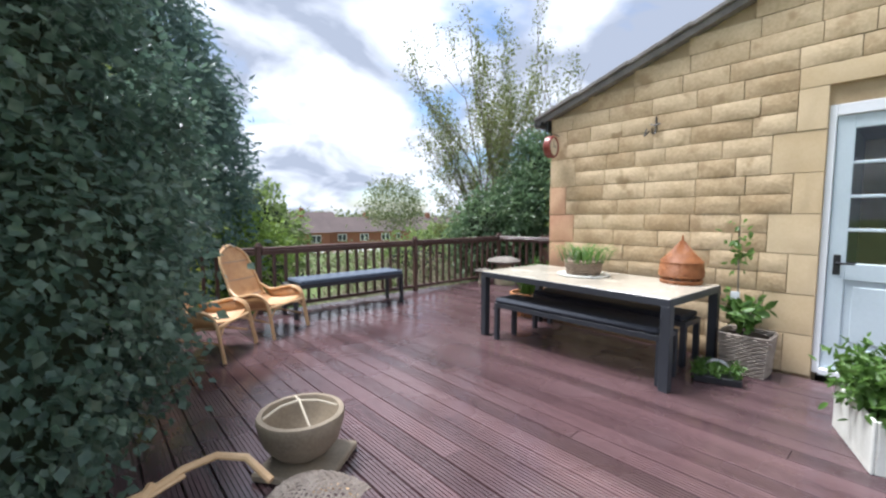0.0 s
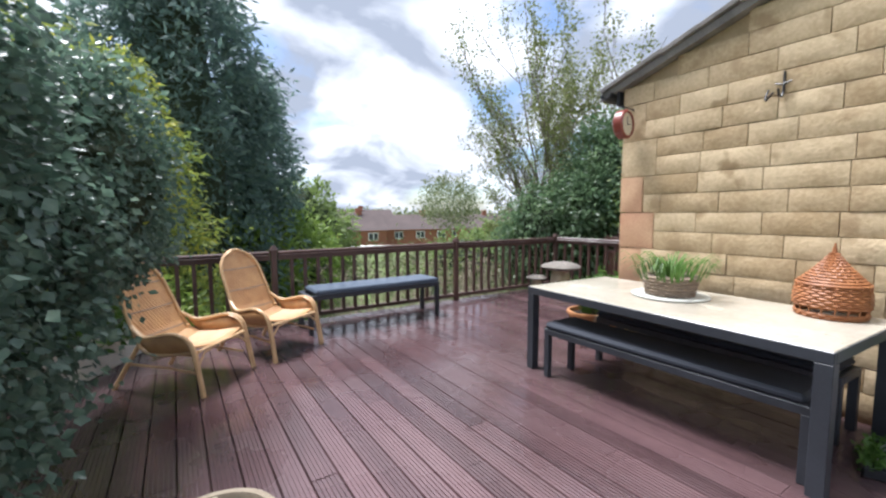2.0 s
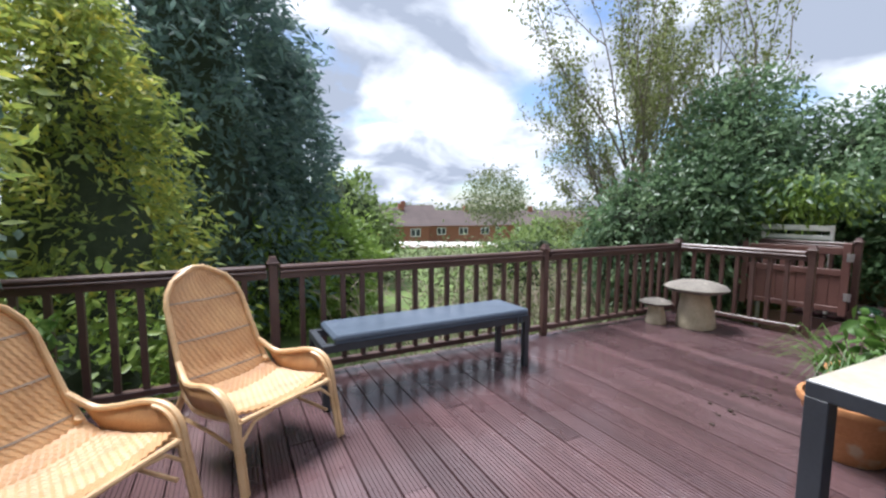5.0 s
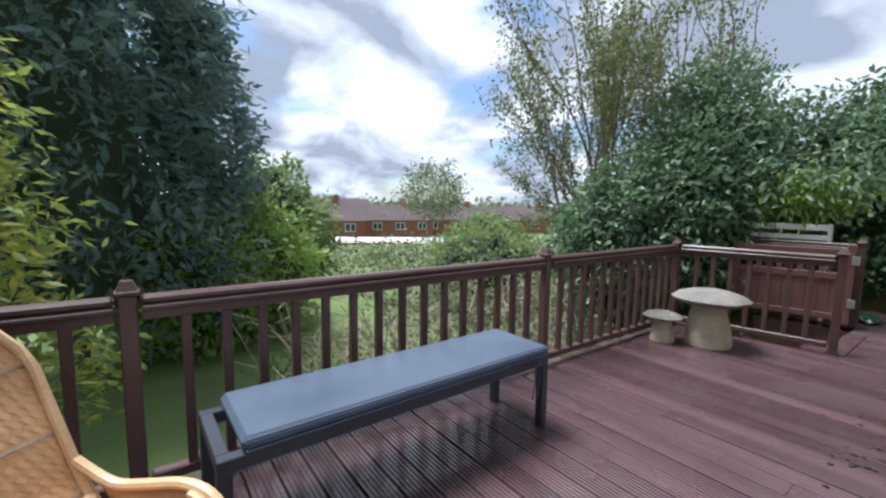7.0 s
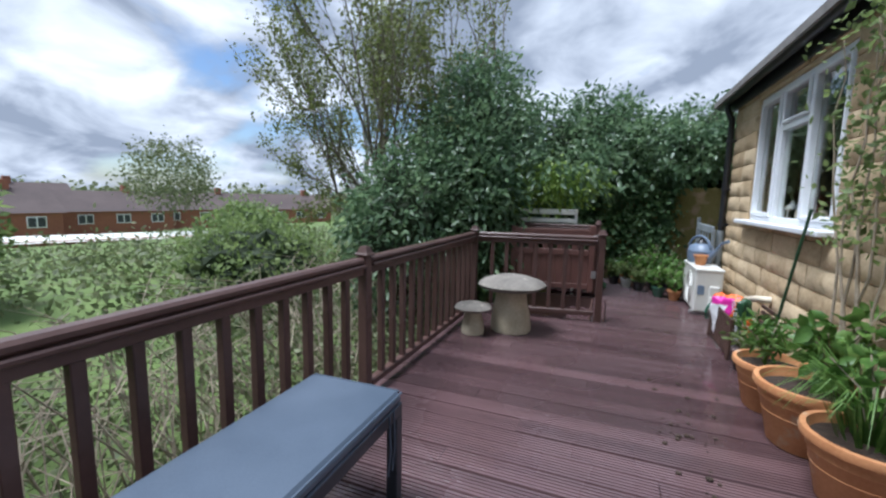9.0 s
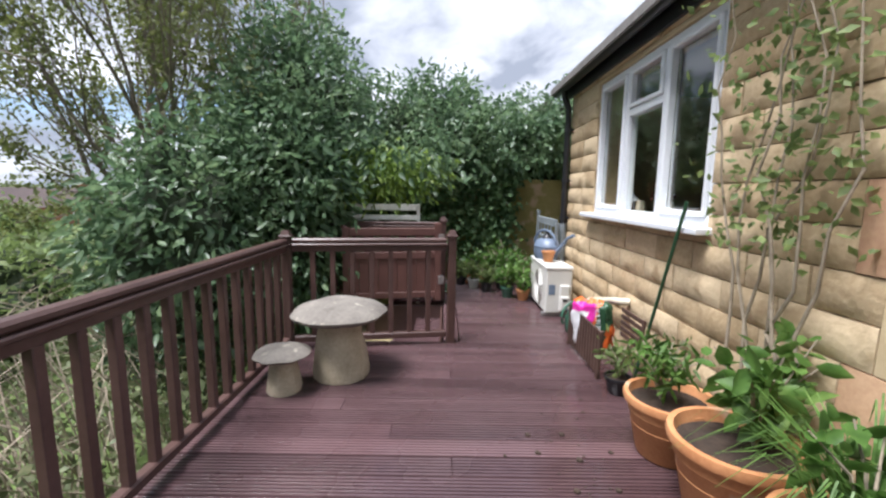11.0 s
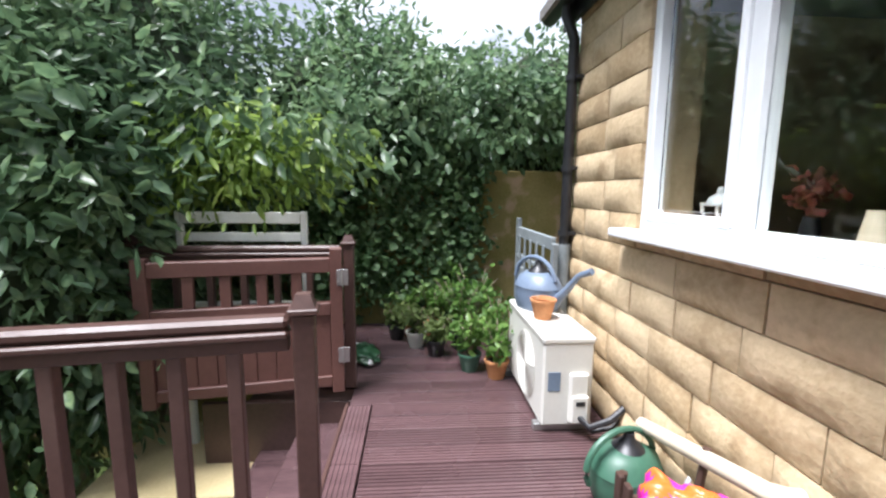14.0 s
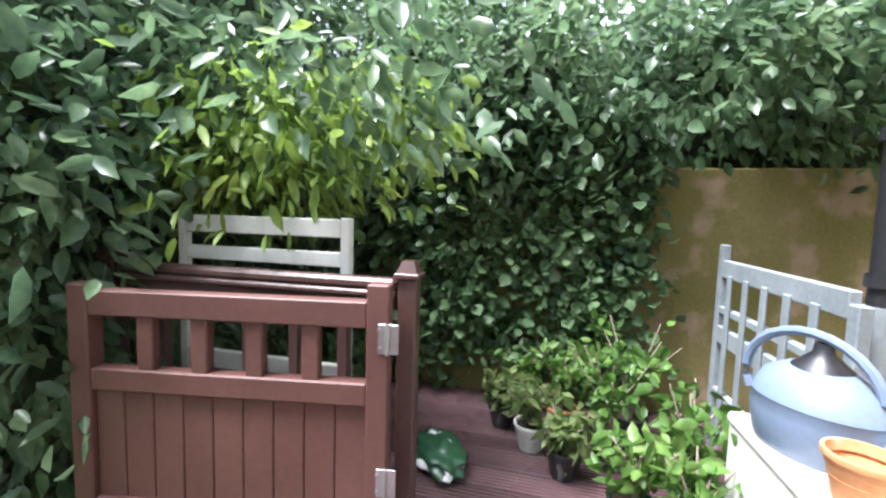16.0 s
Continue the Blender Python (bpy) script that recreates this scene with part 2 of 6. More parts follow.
CREAM = ramp_mat("cream_enamel", (0.62, 0.54, 0.40), (0.72, 0.64, 0.50), 4, 0.5, 0.1, 50)
# near-black all over: the unlit room's shade is put into the colour
ROOM = ramp_mat("plaster_with_room_shade", (0.045, 0.042, 0.04), (0.065, 0.06, 0.056), 3, 0.9, 0.0, 40)
PLY = ramp_mat("pale_yellow_boards", (0.50, 0.40, 0.20), (0.66, 0.54, 0.30), 3, 0.7, 0.2, 50)
STEEL = ramp_mat("galvanised_steel", (0.42, 0.42, 0.42), (0.6, 0.6, 0.6), 8, 0.4, 0.1, 80, metal=0.9)
GLASS = glass_mat("window_glass")
L_LAUREL = leaf_mat("glossy_ivy_leaf", (0.070, 0.120, 0.088), (0.125, 0.195, 0.14), (0.23, 0.31, 0.23), 0.28, 0.5)
L_BAY = leaf_mat("bay_leaf", (0.075, 0.135, 0.072), (0.14, 0.22, 0.11), (0.24, 0.33, 0.16), 0.32, 0.5)
L_IVY = leaf_mat("green_ivy_leaf", (0.085, 0.155, 0.075), (0.15, 0.245, 0.11), (0.25, 0.35, 0.17), 0.4, 0.45)
L_BRIGHT = leaf_mat("fresh_lime_leaf", (0.14, 0.23, 0.045), (0.25, 0.36, 0.07), (0.38, 0.47, 0.13), 0.45, 0.5)
L_POT = leaf_mat("pot_plant_leaf", (0.055, 0.12, 0.022), (0.11, 0.215, 0.042), (0.19, 0.30, 0.075), 0.45, 0.4)
L_CHERRY = leaf_mat("olive_spring_leaf", (0.09, 0.105, 0.03), (0.17, 0.20, 0.06), (0.26, 0.27, 0.11), 0.5, 0.45)
L_GOLD = leaf_mat("golden_conifer_spray", (0.16, 0.23, 0.07), (0.32, 0.38, 0.08), (0.60, 0.52, 0.08), 0.6, 0.5)
L_DARKCON = leaf_mat("dark_conifer_spray", (0.09, 0.15, 0.135), (0.14, 0.21, 0.18), (0.19, 0.265, 0.20), 0.6, 0.5)
L_SHRUB = leaf_mat("far_shrub_leaf", (0.11, 0.16, 0.055), (0.20, 0.27, 0.09), (0.30, 0.37, 0.13), 0.6, 0.5)
L_SCRUB = leaf_mat("scrub_leaf", (0.085, 0.11, 0.045), (0.16, 0.19, 0.085), (0.27, 0.27, 0.14), 0.6, 0.35)


# ---- mesh tools ----
class Build:
    """Collects points and faces for one mesh; several materials by index."""

    def __init__(self):
        self.v, self.f, self.m = [], [], []

    def add(self, verts, faces, mi=0):
        o = len(self.v)
        self.v += [tuple(p) for p in verts]
        self.f += [tuple(i + o for i in f) for f in faces]
        self.m += [mi] * len(faces)
        return self

    def box(self, x0, y0, z0, x1, y1, z1, b=0.004, mi=0, mat=None):
        """A box with chamfered edges."""
        b = min(b, (x1 - x0) * 0.45, (y1 - y0) * 0.45, (z1 - z0) * 0.45)
        cx, cy, cz = (x0 + x1) / 2, (y0 + y1) / 2, (z0 + z1) / 2
        h = ((x1 - x0) / 2, (y1 - y0) / 2, (z1 - z0) / 2)
        vs, idx = [], {}
        for s in ((sx, sy, sz) for sx in (-1, 1) for sy in (-1, 1) for sz in (-1, 1)):
            for a in range(3):
                p = [s[k] * (h[k] - (0 if k == a else b)) for k in range(3)]
                idx[s, a] = len(vs)
                vs.append(Vector((cx + p[0], cy + p[1], cz + p[2])))
        fs = []
        for a in range(3):
            u, w = (a + 1) % 3, (a + 2) % 3
            for sg in (-1, 1):
                q = []
                for su, sw in ((-1, -1), (1, -1), (1, 1), (-1, 1)):
                    s = [0, 0, 0]
                    s[a], s[u], s[w] = sg, su, sw
                    q.append(idx[tuple(s), a])
                fs.append(q if sg > 0 else q[::-1])
        for a in range(3):
            u, w = (a + 1) % 3, (a + 2) % 3
            for su in (-1, 1):
                for sw in (-1, 1):
                    s0, s1 = [0, 0, 0], [0, 0, 0]
                    s0[a], s0[u], s0[w] = -1, su, sw
                    s1[a], s1[u], s1[w] = 1, su, sw
                    q = [idx[tuple(s0), u], idx[tuple(s1), u], idx[tuple(s1), w], idx[tuple(s0), w]]
                    fs.append(q if su * sw > 0 else q[::-1])
        for s in ((sx, sy, sz) for sx in (-1, 1) for sy in (-1, 1) for sz in (-1, 1)):
            q = [idx[s, 0], idx[s, 1], idx[s, 2]]
            fs.append(q if s[0] * s[1] * s[2] > 0 else q[::-1])
        if mat is not None:
            vs = [mat @ p for p in vs]
        return self.add(vs, fs, mi)

    def tube(self, pts, r, n=8, mi=0, cap=True):
        """A round rod along points; r is one radius or one for each point."""
        pts = [Vector(p) for p in pts]
        rs = r if isinstance(r, (list, tuple)) else [r] * len(pts)
        ref = Vector((0, 0, 1))
        d0 = (pts[-1] - pts[0])
        if d0.length and abs(d0.normalized().z) > 0.8:
            ref = Vector((1, 0, 0))
        vs, fs = [], []
        for i, p in enumerate(pts):
            t = (pts[min(i + 1, len(pts) - 1)] - pts[max(i - 1, 0)]).normalized()
            a = t.cross(ref)
            a = a.normalized() if a.length > 1e-4 else t.orthogonal().normalized()
            c = t.cross(a)
            for k in range(n):
                th = 2 * math.pi * k / n
                vs.append(p + (a * math.cos(th) + c * math.sin(th)) * rs[i])
        for i in range(len(pts) - 1):
            for k in range(n):
                k2 = (k + 1) % n
                fs.append((i * n + k, (i + 1) * n + k, (i + 1) * n + k2, i * n + k2))
        if cap:
            fs.append(tuple(range(n)))
            fs.append(tuple(range((len(pts) - 1) * n, len(pts) * n))[::-1])
        return self.add(vs, fs, mi)

    def lathe(self, prof, n=32, mi=0, c=(0, 0, 0), sx=1.0, sy=1.0, wob=0.0):
        """A turned shape from (radius, height) pairs."""
        vs, fs = [], []
        for i, (r, z) in enumerate(prof):
            for k in range(n):
                th = 2 * math.pi * k / n
                rr = r * (1 + wob * noise.noise(Vector((math.cos(th) * 2, math.sin(th) * 2, z * 4 + c[0]))))
                vs.append((c[0] + rr * math.cos(th) * sx, c[1] + rr * math.sin(th) * sy, c[2] + z))
        for i in range(len(prof) - 1):
            for k in range(n):
                k2 = (k + 1) % n
                fs.append((i * n + k, i * n + k2, (i + 1) * n + k2, (i + 1) * n + k))
        return self.add(vs, fs, mi)

    def mesh(self, name, mats, smooth=True):
        me = bpy.data.meshes.new(name)
        me.from_pydata(self.v, [], self.f)
        for m in mats if isinstance(mats, (list, tuple)) else [mats]:
            me.materials.append(m)
        me.polygons.foreach_set("material_index", self.m)
        if smooth:
            me.polygons.foreach_set("use_smooth", [True] * len(self.f))
            me.set_sharp_from_angle(angle=radians(38))
        me.update()
        return me

    def ob(self, name, mats, parent=None, m=None, smooth=True):
        o = new(name, self.mesh(name, mats, smooth))
        if parent is not None:
            o.parent = parent
        if m is not None:
            o.matrix_basis = m
        return o


def thing(name, label, category, m=None, group="", kind=""):
    e = new(name)
    e.empty_display_size = 0.1
    if m is not None:
        e.matrix_basis = m
    return tagged(e, label, category, group, kind)


rng = np.random.default_rng(7)


def leaf_mesh(name, pos, size, mat, aspect=0.45, droop=0.3, out=None, jitter=0.35, fold=0.25, parent=None, kind="stuff"):
    """Many small folded leaves at the points pos; out gives the way that each one faces."""
    n = len(pos)
    s = size * (1 + jitter * (rng.random(n) * 2 - 1))
    d = rng.normal(size=(n, 3))
    if out is not None:
        d = d * 0.6 + out * 0.8
    d[:, 2] -= droop
    d /= np.linalg.norm(d, axis=1)[:, None] + 1e-9
    u = rng.normal(size=(n, 3))
    if out is not None:
        u = u * 0.7 + out * 0.5
    u[:, 2] += 0.5
    side = np.cross(d, u)
    side /= np.linalg.norm(side, axis=1)[:, None] + 1e-9
    nor = np.cross(side, d)
    L = s[:, None]
    def rib(f, w, lift):
        return pos + d * L * f + side * L * aspect * w + nor * L * fold * lift
    if size >= 0.13 or mat in (L_DARKCON, L_GOLD, L_SCRUB):      # far and needle-like foliage: flat blades
        ring = [pos, rib(0.42, 0.5, 0.1), rib(1.0, 0.0, 0.0), rib(0.42, -0.5, 0.1)]
        tri = np.array([[0, 1, 2], [0, 2, 3]])
    elif mat in (L_BAY, L_POT, L_BRIGHT, L_IVY):                 # near leaves: rounded outline about a sunken midrib
        ring = [pos, rib(0.24, 0.40, 0.15), rib(0.60, 0.42, 0.2), rib(1.0, 0.0, -0.25), rib(0.60, -0.42, 0.2), rib(0.24, -0.40, 0.15), rib(0.45, 0.0, -0.3)]
        tri = np.array([[0, 1, 6], [1, 2, 6], [2, 3, 6], [3, 4, 6], [4, 5, 6], [5, 0, 6]])
    else:
        ring = [pos, rib(0.42, 0.5, 0.2), rib(1.0, 0.0, 0.0), rib(0.42, -0.5, 0.2), rib(0.42, 0.0, -0.35)]
        tri = np.array([[0, 1, 4], [1, 2, 4], [2, 3, 4], [3, 0, 4]])
    v = np.stack(ring, axis=1).reshape(-1, 3)
    f = (np.arange(n)[:, None, None] * len(ring) + tri[None]).reshape(-1, 3)
    me = bpy.data.meshes.new(name)
    me.vertices.add(len(v)); me.vertices.foreach_set("co", v.astype(np.float32).ravel())
    me.loops.add(f.size); me.loops.foreach_set("vertex_index", f.astype(np.int32).ravel())
    me.polygons.add(len(f)); me.polygons.foreach_set("loop_start", np.arange(0, f.size, 3, dtype=np.int32))
    me.polygons.foreach_set("use_smooth", np.ones(len(f), dtype=bool))
    me.update(calc_edges=True)
    me.validate()
    me.materials.append(mat)
    o = new(name, me)
    if parent is not None:
        o.parent = parent
    return tagged(o, kind=kind)


def clumps(center, radii, n_clump, per, spread, shell=0.55, cut=None):
    """Points gathered in clumps in the outer part of an uneven ellipsoid, with the outward way of each."""
    c, r = np.array(center), np.array(radii)
    d = rng.normal(size=(n_clump, 3))
    d /= np.linalg.norm(d, axis=1)[:, None]
    lump = np.array([noise.noise(Vector(q * 2.3 + c)) for q in d])
    rad = (shell + (1 - shell) * rng.random(n_clump) ** 0.5) * (1 + 0.32 * lump)
    p = c + d * rad[:, None] * r
    pts = np.repeat(p, per, axis=0) + rng.normal(size=(n_clump * per, 3)) * spread
    out = np.repeat(d, per, axis=0)
    if cut is not None:
        k = cut(pts)
        pts, out = pts[k], out[k]
    return pts, out


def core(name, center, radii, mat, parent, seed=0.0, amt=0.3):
    """An added dark lumpy blob deep inside a shrub: blocks light, stands in for inner shade."""
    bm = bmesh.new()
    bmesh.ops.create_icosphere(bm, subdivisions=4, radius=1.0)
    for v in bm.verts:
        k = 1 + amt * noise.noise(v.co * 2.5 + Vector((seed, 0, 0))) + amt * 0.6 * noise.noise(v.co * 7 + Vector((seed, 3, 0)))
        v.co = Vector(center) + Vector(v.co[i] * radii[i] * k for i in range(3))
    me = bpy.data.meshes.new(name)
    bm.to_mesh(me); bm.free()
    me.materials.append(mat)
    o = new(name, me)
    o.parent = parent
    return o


def limbs(b, base, way, length, r, depth, tips, spread=0.6, kids=3, lift=0.15, low_y=-99.0):
    """Tapered branching limbs; the ends are gathered in tips."""
    p, d = Vector(base), Vector(way).normalized()
    pts, steps = [p.copy()], 5
    for i in range(steps):
        d = (d + Vector(rng.normal(size=3)) * 0.10 + Vector((0, 0, lift * 0.12))).normalized()
        p = p + d * (length / steps)
        pts.append(p.copy())
    if min(q.y for q in pts) < low_y:
        return
    b.tube(pts, [r * (1 - 0.45 * i / steps) for i in range(steps + 1)], 6 if depth > 1 else 4, cap=False)
    if depth == 0:
        tips += pts[2:]
        return
    for k in range(kids):
        at = pts[2 + (k * 3) // max(kids - 1, 1) if kids > 1 else -1]
        nd = (d + Vector(rng.normal(size=3)) * spread).normalized()
        limbs(b, at, nd, length * (0.55 + 0.2 * rng.random()), r * 0.5, depth - 1, tips, spread, kids, lift, low_y)
    limbs(b, pts[-1], d, length * 0.6, r * 0.5, depth - 1, tips, spread, kids, lift, low_y)


# ---- large structure ----
GX, WY = 4.65, 3.27          # faces of the gable wall and the window wall
DX1, RY = 9.9, 6.11          # far end of the deck, line of the long railing


def ground():
    b = Build()
    xs = [-400, -150, -60, -25, -12, -6, -2, 0, 2, 4, 6, 8, 10, 12, 16, 25, 60, 150, 400]
    ys = [-60, -20, -8, -2, 2, 5, 7, 9, 11, 14, 18, 24, 35, 60, 100, 200, 500, 900]
    for y in ys:
        for x in xs:
            far = max(0.0, y - 18)
            z = -1.45 - min(3.2, far * 0.06) + 0.06 * noise.noise(Vector((x * 0.3, y * 0.3, 0)))
            if y > 150:
                z += (y - 150) * 0.008
            b.v.append((x, y, z))
    w = len(xs)
    for j in range(len(ys) - 1):
        for i in range(w - 1):
            b.f.append((j * w + i, j * w + i + 1, (j + 1) * w + i + 1, (j + 1) * w + i))
            b.m.append(0)
    o = b.ob("ground", GRASS)
    tagged(o, "green garden lawn and fields below the deck", "lawn", kind="structure")


ground()


def wall_body(name, boxes, label):
    b = Build()
    for q in boxes:
        b.box(*q, b=0.002)
    return tagged(b.ob(name, MORTAR), label, "wall", kind="structure")


SLOPE = 0.325
DOOR = (-0.31, 0.585, 0.09, 2.30)            # y0, y1, z0, z1
WIN = (5.94, 7.83, 1.155, 2.42)              # x0, x1, z0, z1
EAVE_Z = 2.63


def gable_top(y):
    return EAVE_Z + SLOPE * (WY - y) if y > -1.4 else EAVE_Z + SLOPE * (WY + 1.4) - SLOPE * (-1.4 - y)


def gable():
    b = Build()
    x0, x1 = GX + 0.035, GX + 0.3

    def prism(ya, yb, za, top=True):
        zt0, zt1 = gable_top(ya), gable_top(yb)
        vs = [(x0, ya, za), (x0, yb, za), (x0, yb, zt1), (x0, ya, zt0), (x1, ya, za), (x1, yb, za), (x1, yb, zt1), (x1, ya, zt0)]
        b.add(vs, [(0, 3, 2, 1), (4, 5, 6, 7), (0, 1, 5, 4), (1, 2, 6, 5), (2, 3, 7, 6), (3, 0, 4, 7)])
    prism(DOOR[1], WY - 0.035, -1.5)
    prism(DOOR[0], DOOR[1], DOOR[3])
    prism(-1.4, DOOR[0], -1.5)
    prism(-4.5, -1.4, -1.5)
    return tagged(b.ob("wall_gable", MORTAR, smooth=False), "buff stone gable wall beside the deck", "wall", kind="structure")


WALL_G = gable()
WALL_W = wall_body("wall_window", [
    (GX + 0.3, WY - 0.3, -1.5, WIN[0], WY - 0.035, EAVE_Z),
    (WIN[1], WY - 0.3, -1.5, 8.72, WY - 0.035, EAVE_Z),
    (WIN[0], WY - 0.3, -1.5, WIN[1], WY - 0.035, WIN[2]),
    (WIN[0], WY - 0.3, WIN[3], WIN[1], WY - 0.035, EAVE_Z)], "buff stone house wall with a white window")
wall_body("wall_end", [(8.42, -4.5, -1.5, 8.72, WY - 0.3, EAVE_Z)], "end wall of the stone house")
# room surfaces behind the glass, coloured dark in place of indoor shade
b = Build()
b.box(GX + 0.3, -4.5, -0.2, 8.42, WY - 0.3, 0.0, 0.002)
tagged(b.ob("floor_indoor", ROOM), "indoor floor behind the window, room shade put into its colour", "floor", kind="structure")
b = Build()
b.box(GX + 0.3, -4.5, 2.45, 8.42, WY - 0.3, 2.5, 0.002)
tagged(b.ob("ceiling", ROOM), "indoor ceiling behind the window, room shade put into its colour", "ceiling", kind="structure")
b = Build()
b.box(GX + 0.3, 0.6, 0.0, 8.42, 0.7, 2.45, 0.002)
tagged(b.ob("wall_indoor", ROOM), "inner wall behind the window, room shade put into its colour", "wall", kind="structure")


def roof():
    r = thing("roof", "low-pitched grey tiled roof with stone verge", "roof", kind="structure")
    b = Build()
    for ya, yb, sg in ((WY + 0.22, -1.4, 1), (-1.4, -6.0, -1)):
        def z(y):
            return gable_top(min(y, WY)) - (y - WY) * SLOPE if y > WY else gable_top(y)
        za, zb = z(ya), z(yb)
        vs = [(GX - 0.07, ya, za), (8.95, ya, za), (8.95, yb, zb), (GX - 0.07, yb, zb)]
        vs += [(x, y, q + 0.07) for x, y, q in vs]
        b.add(vs, [(0, 1, 2, 3), (7, 6, 5, 4), (0, 4, 5, 1), (1, 5, 6, 2), (2, 6, 7, 3), (3, 7, 4, 0)])
    o = b.ob("slab", ROOF, r, smooth=False)
    vb = Build()                     # verge tiles along the gable
    n = 15
    for i in range(n):
        y1 = WY + 0.22 - i * 0.31
        y0 = y1 - 0.335
        zc = EAVE_Z + SLOPE * (WY - (y0 + y1) / 2) + 0.095 + 0.006 * (i % 2)
        m = Matrix.Translation((GX + 0.06, (y0 + y1) / 2, zc)) @ Matrix.Rotation(-math.atan(SLOPE) - 0.03, 4, "X")
        vb.box(-0.16, -0.17, -0.022, 0.2, 0.17, 0.022, 0.006, mat=m)
    vb.ob("verge_tile", ROOF, r)
    # fascia, gutter and its bracket
    g = Build()
    g.box(GX - 0.05, WY + 0.02, EAVE_Z - 0.15, 8.92, WY + 0.05, EAVE_Z + 0.0, 0.004)
    n = 10
    prof = [(0.062 * math.cos(math.pi + math.pi * k / n), 0.062 * math.sin(math.pi + math.pi * k / n)) for k in range(n + 1)]
    prof += [(p[0] * 0.9, p[1] * 0.9) for p in prof[::-1]]
    for i, xx in enumerate((GX - 0.12, 9.0)):
        g.v += [(xx, WY + 0.13 + p[0], EAVE_Z - 0.02 + p[1]) for p in prof]
    o2, k = len(g.v) - 2 * len(prof), len(prof)
    for i in range(k):
        j = (i + 1) % k
        g.f.append((o2 + i, o2 + j, o2 + k + j, o2 + k + i)); g.m.append(0)
    g.f.append(tuple(range(o2, o2 + k))); g.m.append(0)
    g.ob("gutter", GUTTER, r)
    p = Build()
    p.tube([(8.66, WY + 0.12, EAVE_Z - 0.06), (8.66, WY + 0.12, EAVE_Z - 0.14), (8.66, WY + 0.06, EAVE_Z - 0.28), (8.66, WY + 0.06, 0.95)], 0.036, 12)
    for z in (2.1, 1.5, 1.05):
        p.lathe([(0.046, -0.02), (0.046, 0.02)], 12, c=(8.66, WY + 0.06, z))
        p.box(8.60, WY, z - 0.012, 8.72, WY + 0.05, z + 0.012, 0.002)
    p.ob("downpipe", GUTTER, r)
    q = Build()
    q.tube([(8.66, WY + 0.06, 0.97), (8.66, WY + 0.06, 0.0)], 0.045, 12)
    q.ob("pipe_foot", GREY_WOOD, r)


roof()


def window():
    x0, x1, z0, z1 = WIN
    w = thing("window_1", "white three-light casement window with a sill", "window", kind="structure")
    y0, y1 = WY - 0.11, WY - 0.02
    b = Build()
    t = 0.05
    b.box(x0, y0, z0, x0 + t, y1, z1); b.box(x1 - t, y0, z0, x1, y1, z1)
    b.box(x0 + t, y0, z0, x1 - t, y1, z0 + t); b.box(x0 + t, y0, z1 - t, x1 - t, y1, z1)
    m1, m2 = 7.19, 6.58
    for m in (m1, m2):
        b.box(m - 0.035, y0, z0 + t, m + 0.035, y1, z1 - t)
    tz = z1 - 0.42
    b.box(m2 + 0.035, y0, tz, m1 - 0.035, y1, tz + 0.06)

    # opening sashes
    def sash(xa, xb, za, zb, s=0.034):
        ya, yb = y0 + 0.02, y1 + 0.018
        b.box(xa, ya, za, xa + s, yb, zb, 0.008); b.box(xb - s, ya, za, xb, yb, zb, 0.008)
        b.box(xa + s, ya, za, xb - s, yb, za + s, 0.008); b.box(xa + s, ya, zb - s, xb - s, yb, zb, 0.008)
    sash(m1 + 0.037, x1 - t - 0.002, z0 + t + 0.002, z1 - t - 0.002)
    sash(m2 + 0.037, m1 - 0.037, tz + 0.062, z1 - t - 0.002)
    sash(x0 + t + 0.002, m2 - 0.037, z0 + t + 0.002, z1 - t - 0.002)
    b.ob("frame", WHITE, w)
    s = Build()
    s.box(x0 - 0.06, WY - 0.03, z0 - 0.045, x1 + 0.08, WY + 0.11, z0 - 0.002, 0.008)
    s.ob("sill", WHITE, w)
    for xa, xb, za, zb in ((m1 + 0.08, x1 - t - 0.045, z0 + 0.1, z1 - 0.1), (m2 + 0.08, m1 - 0.08, tz + 0.1, z1 - 0.1),
                           (m2 + 0.035, m1 - 0.035, z0 + t, tz), (x0 + 0.1, m2 - 0.08, z0 + 0.1, z1 - 0.1)):
        g = Build()
        g.box(xa, y0 + 0.045, za, xb, y0 + 0.06, zb, 0.001)
        o = g.ob("pane", GLASS, w, smooth=False)
        o.visible_shadow = False


window()


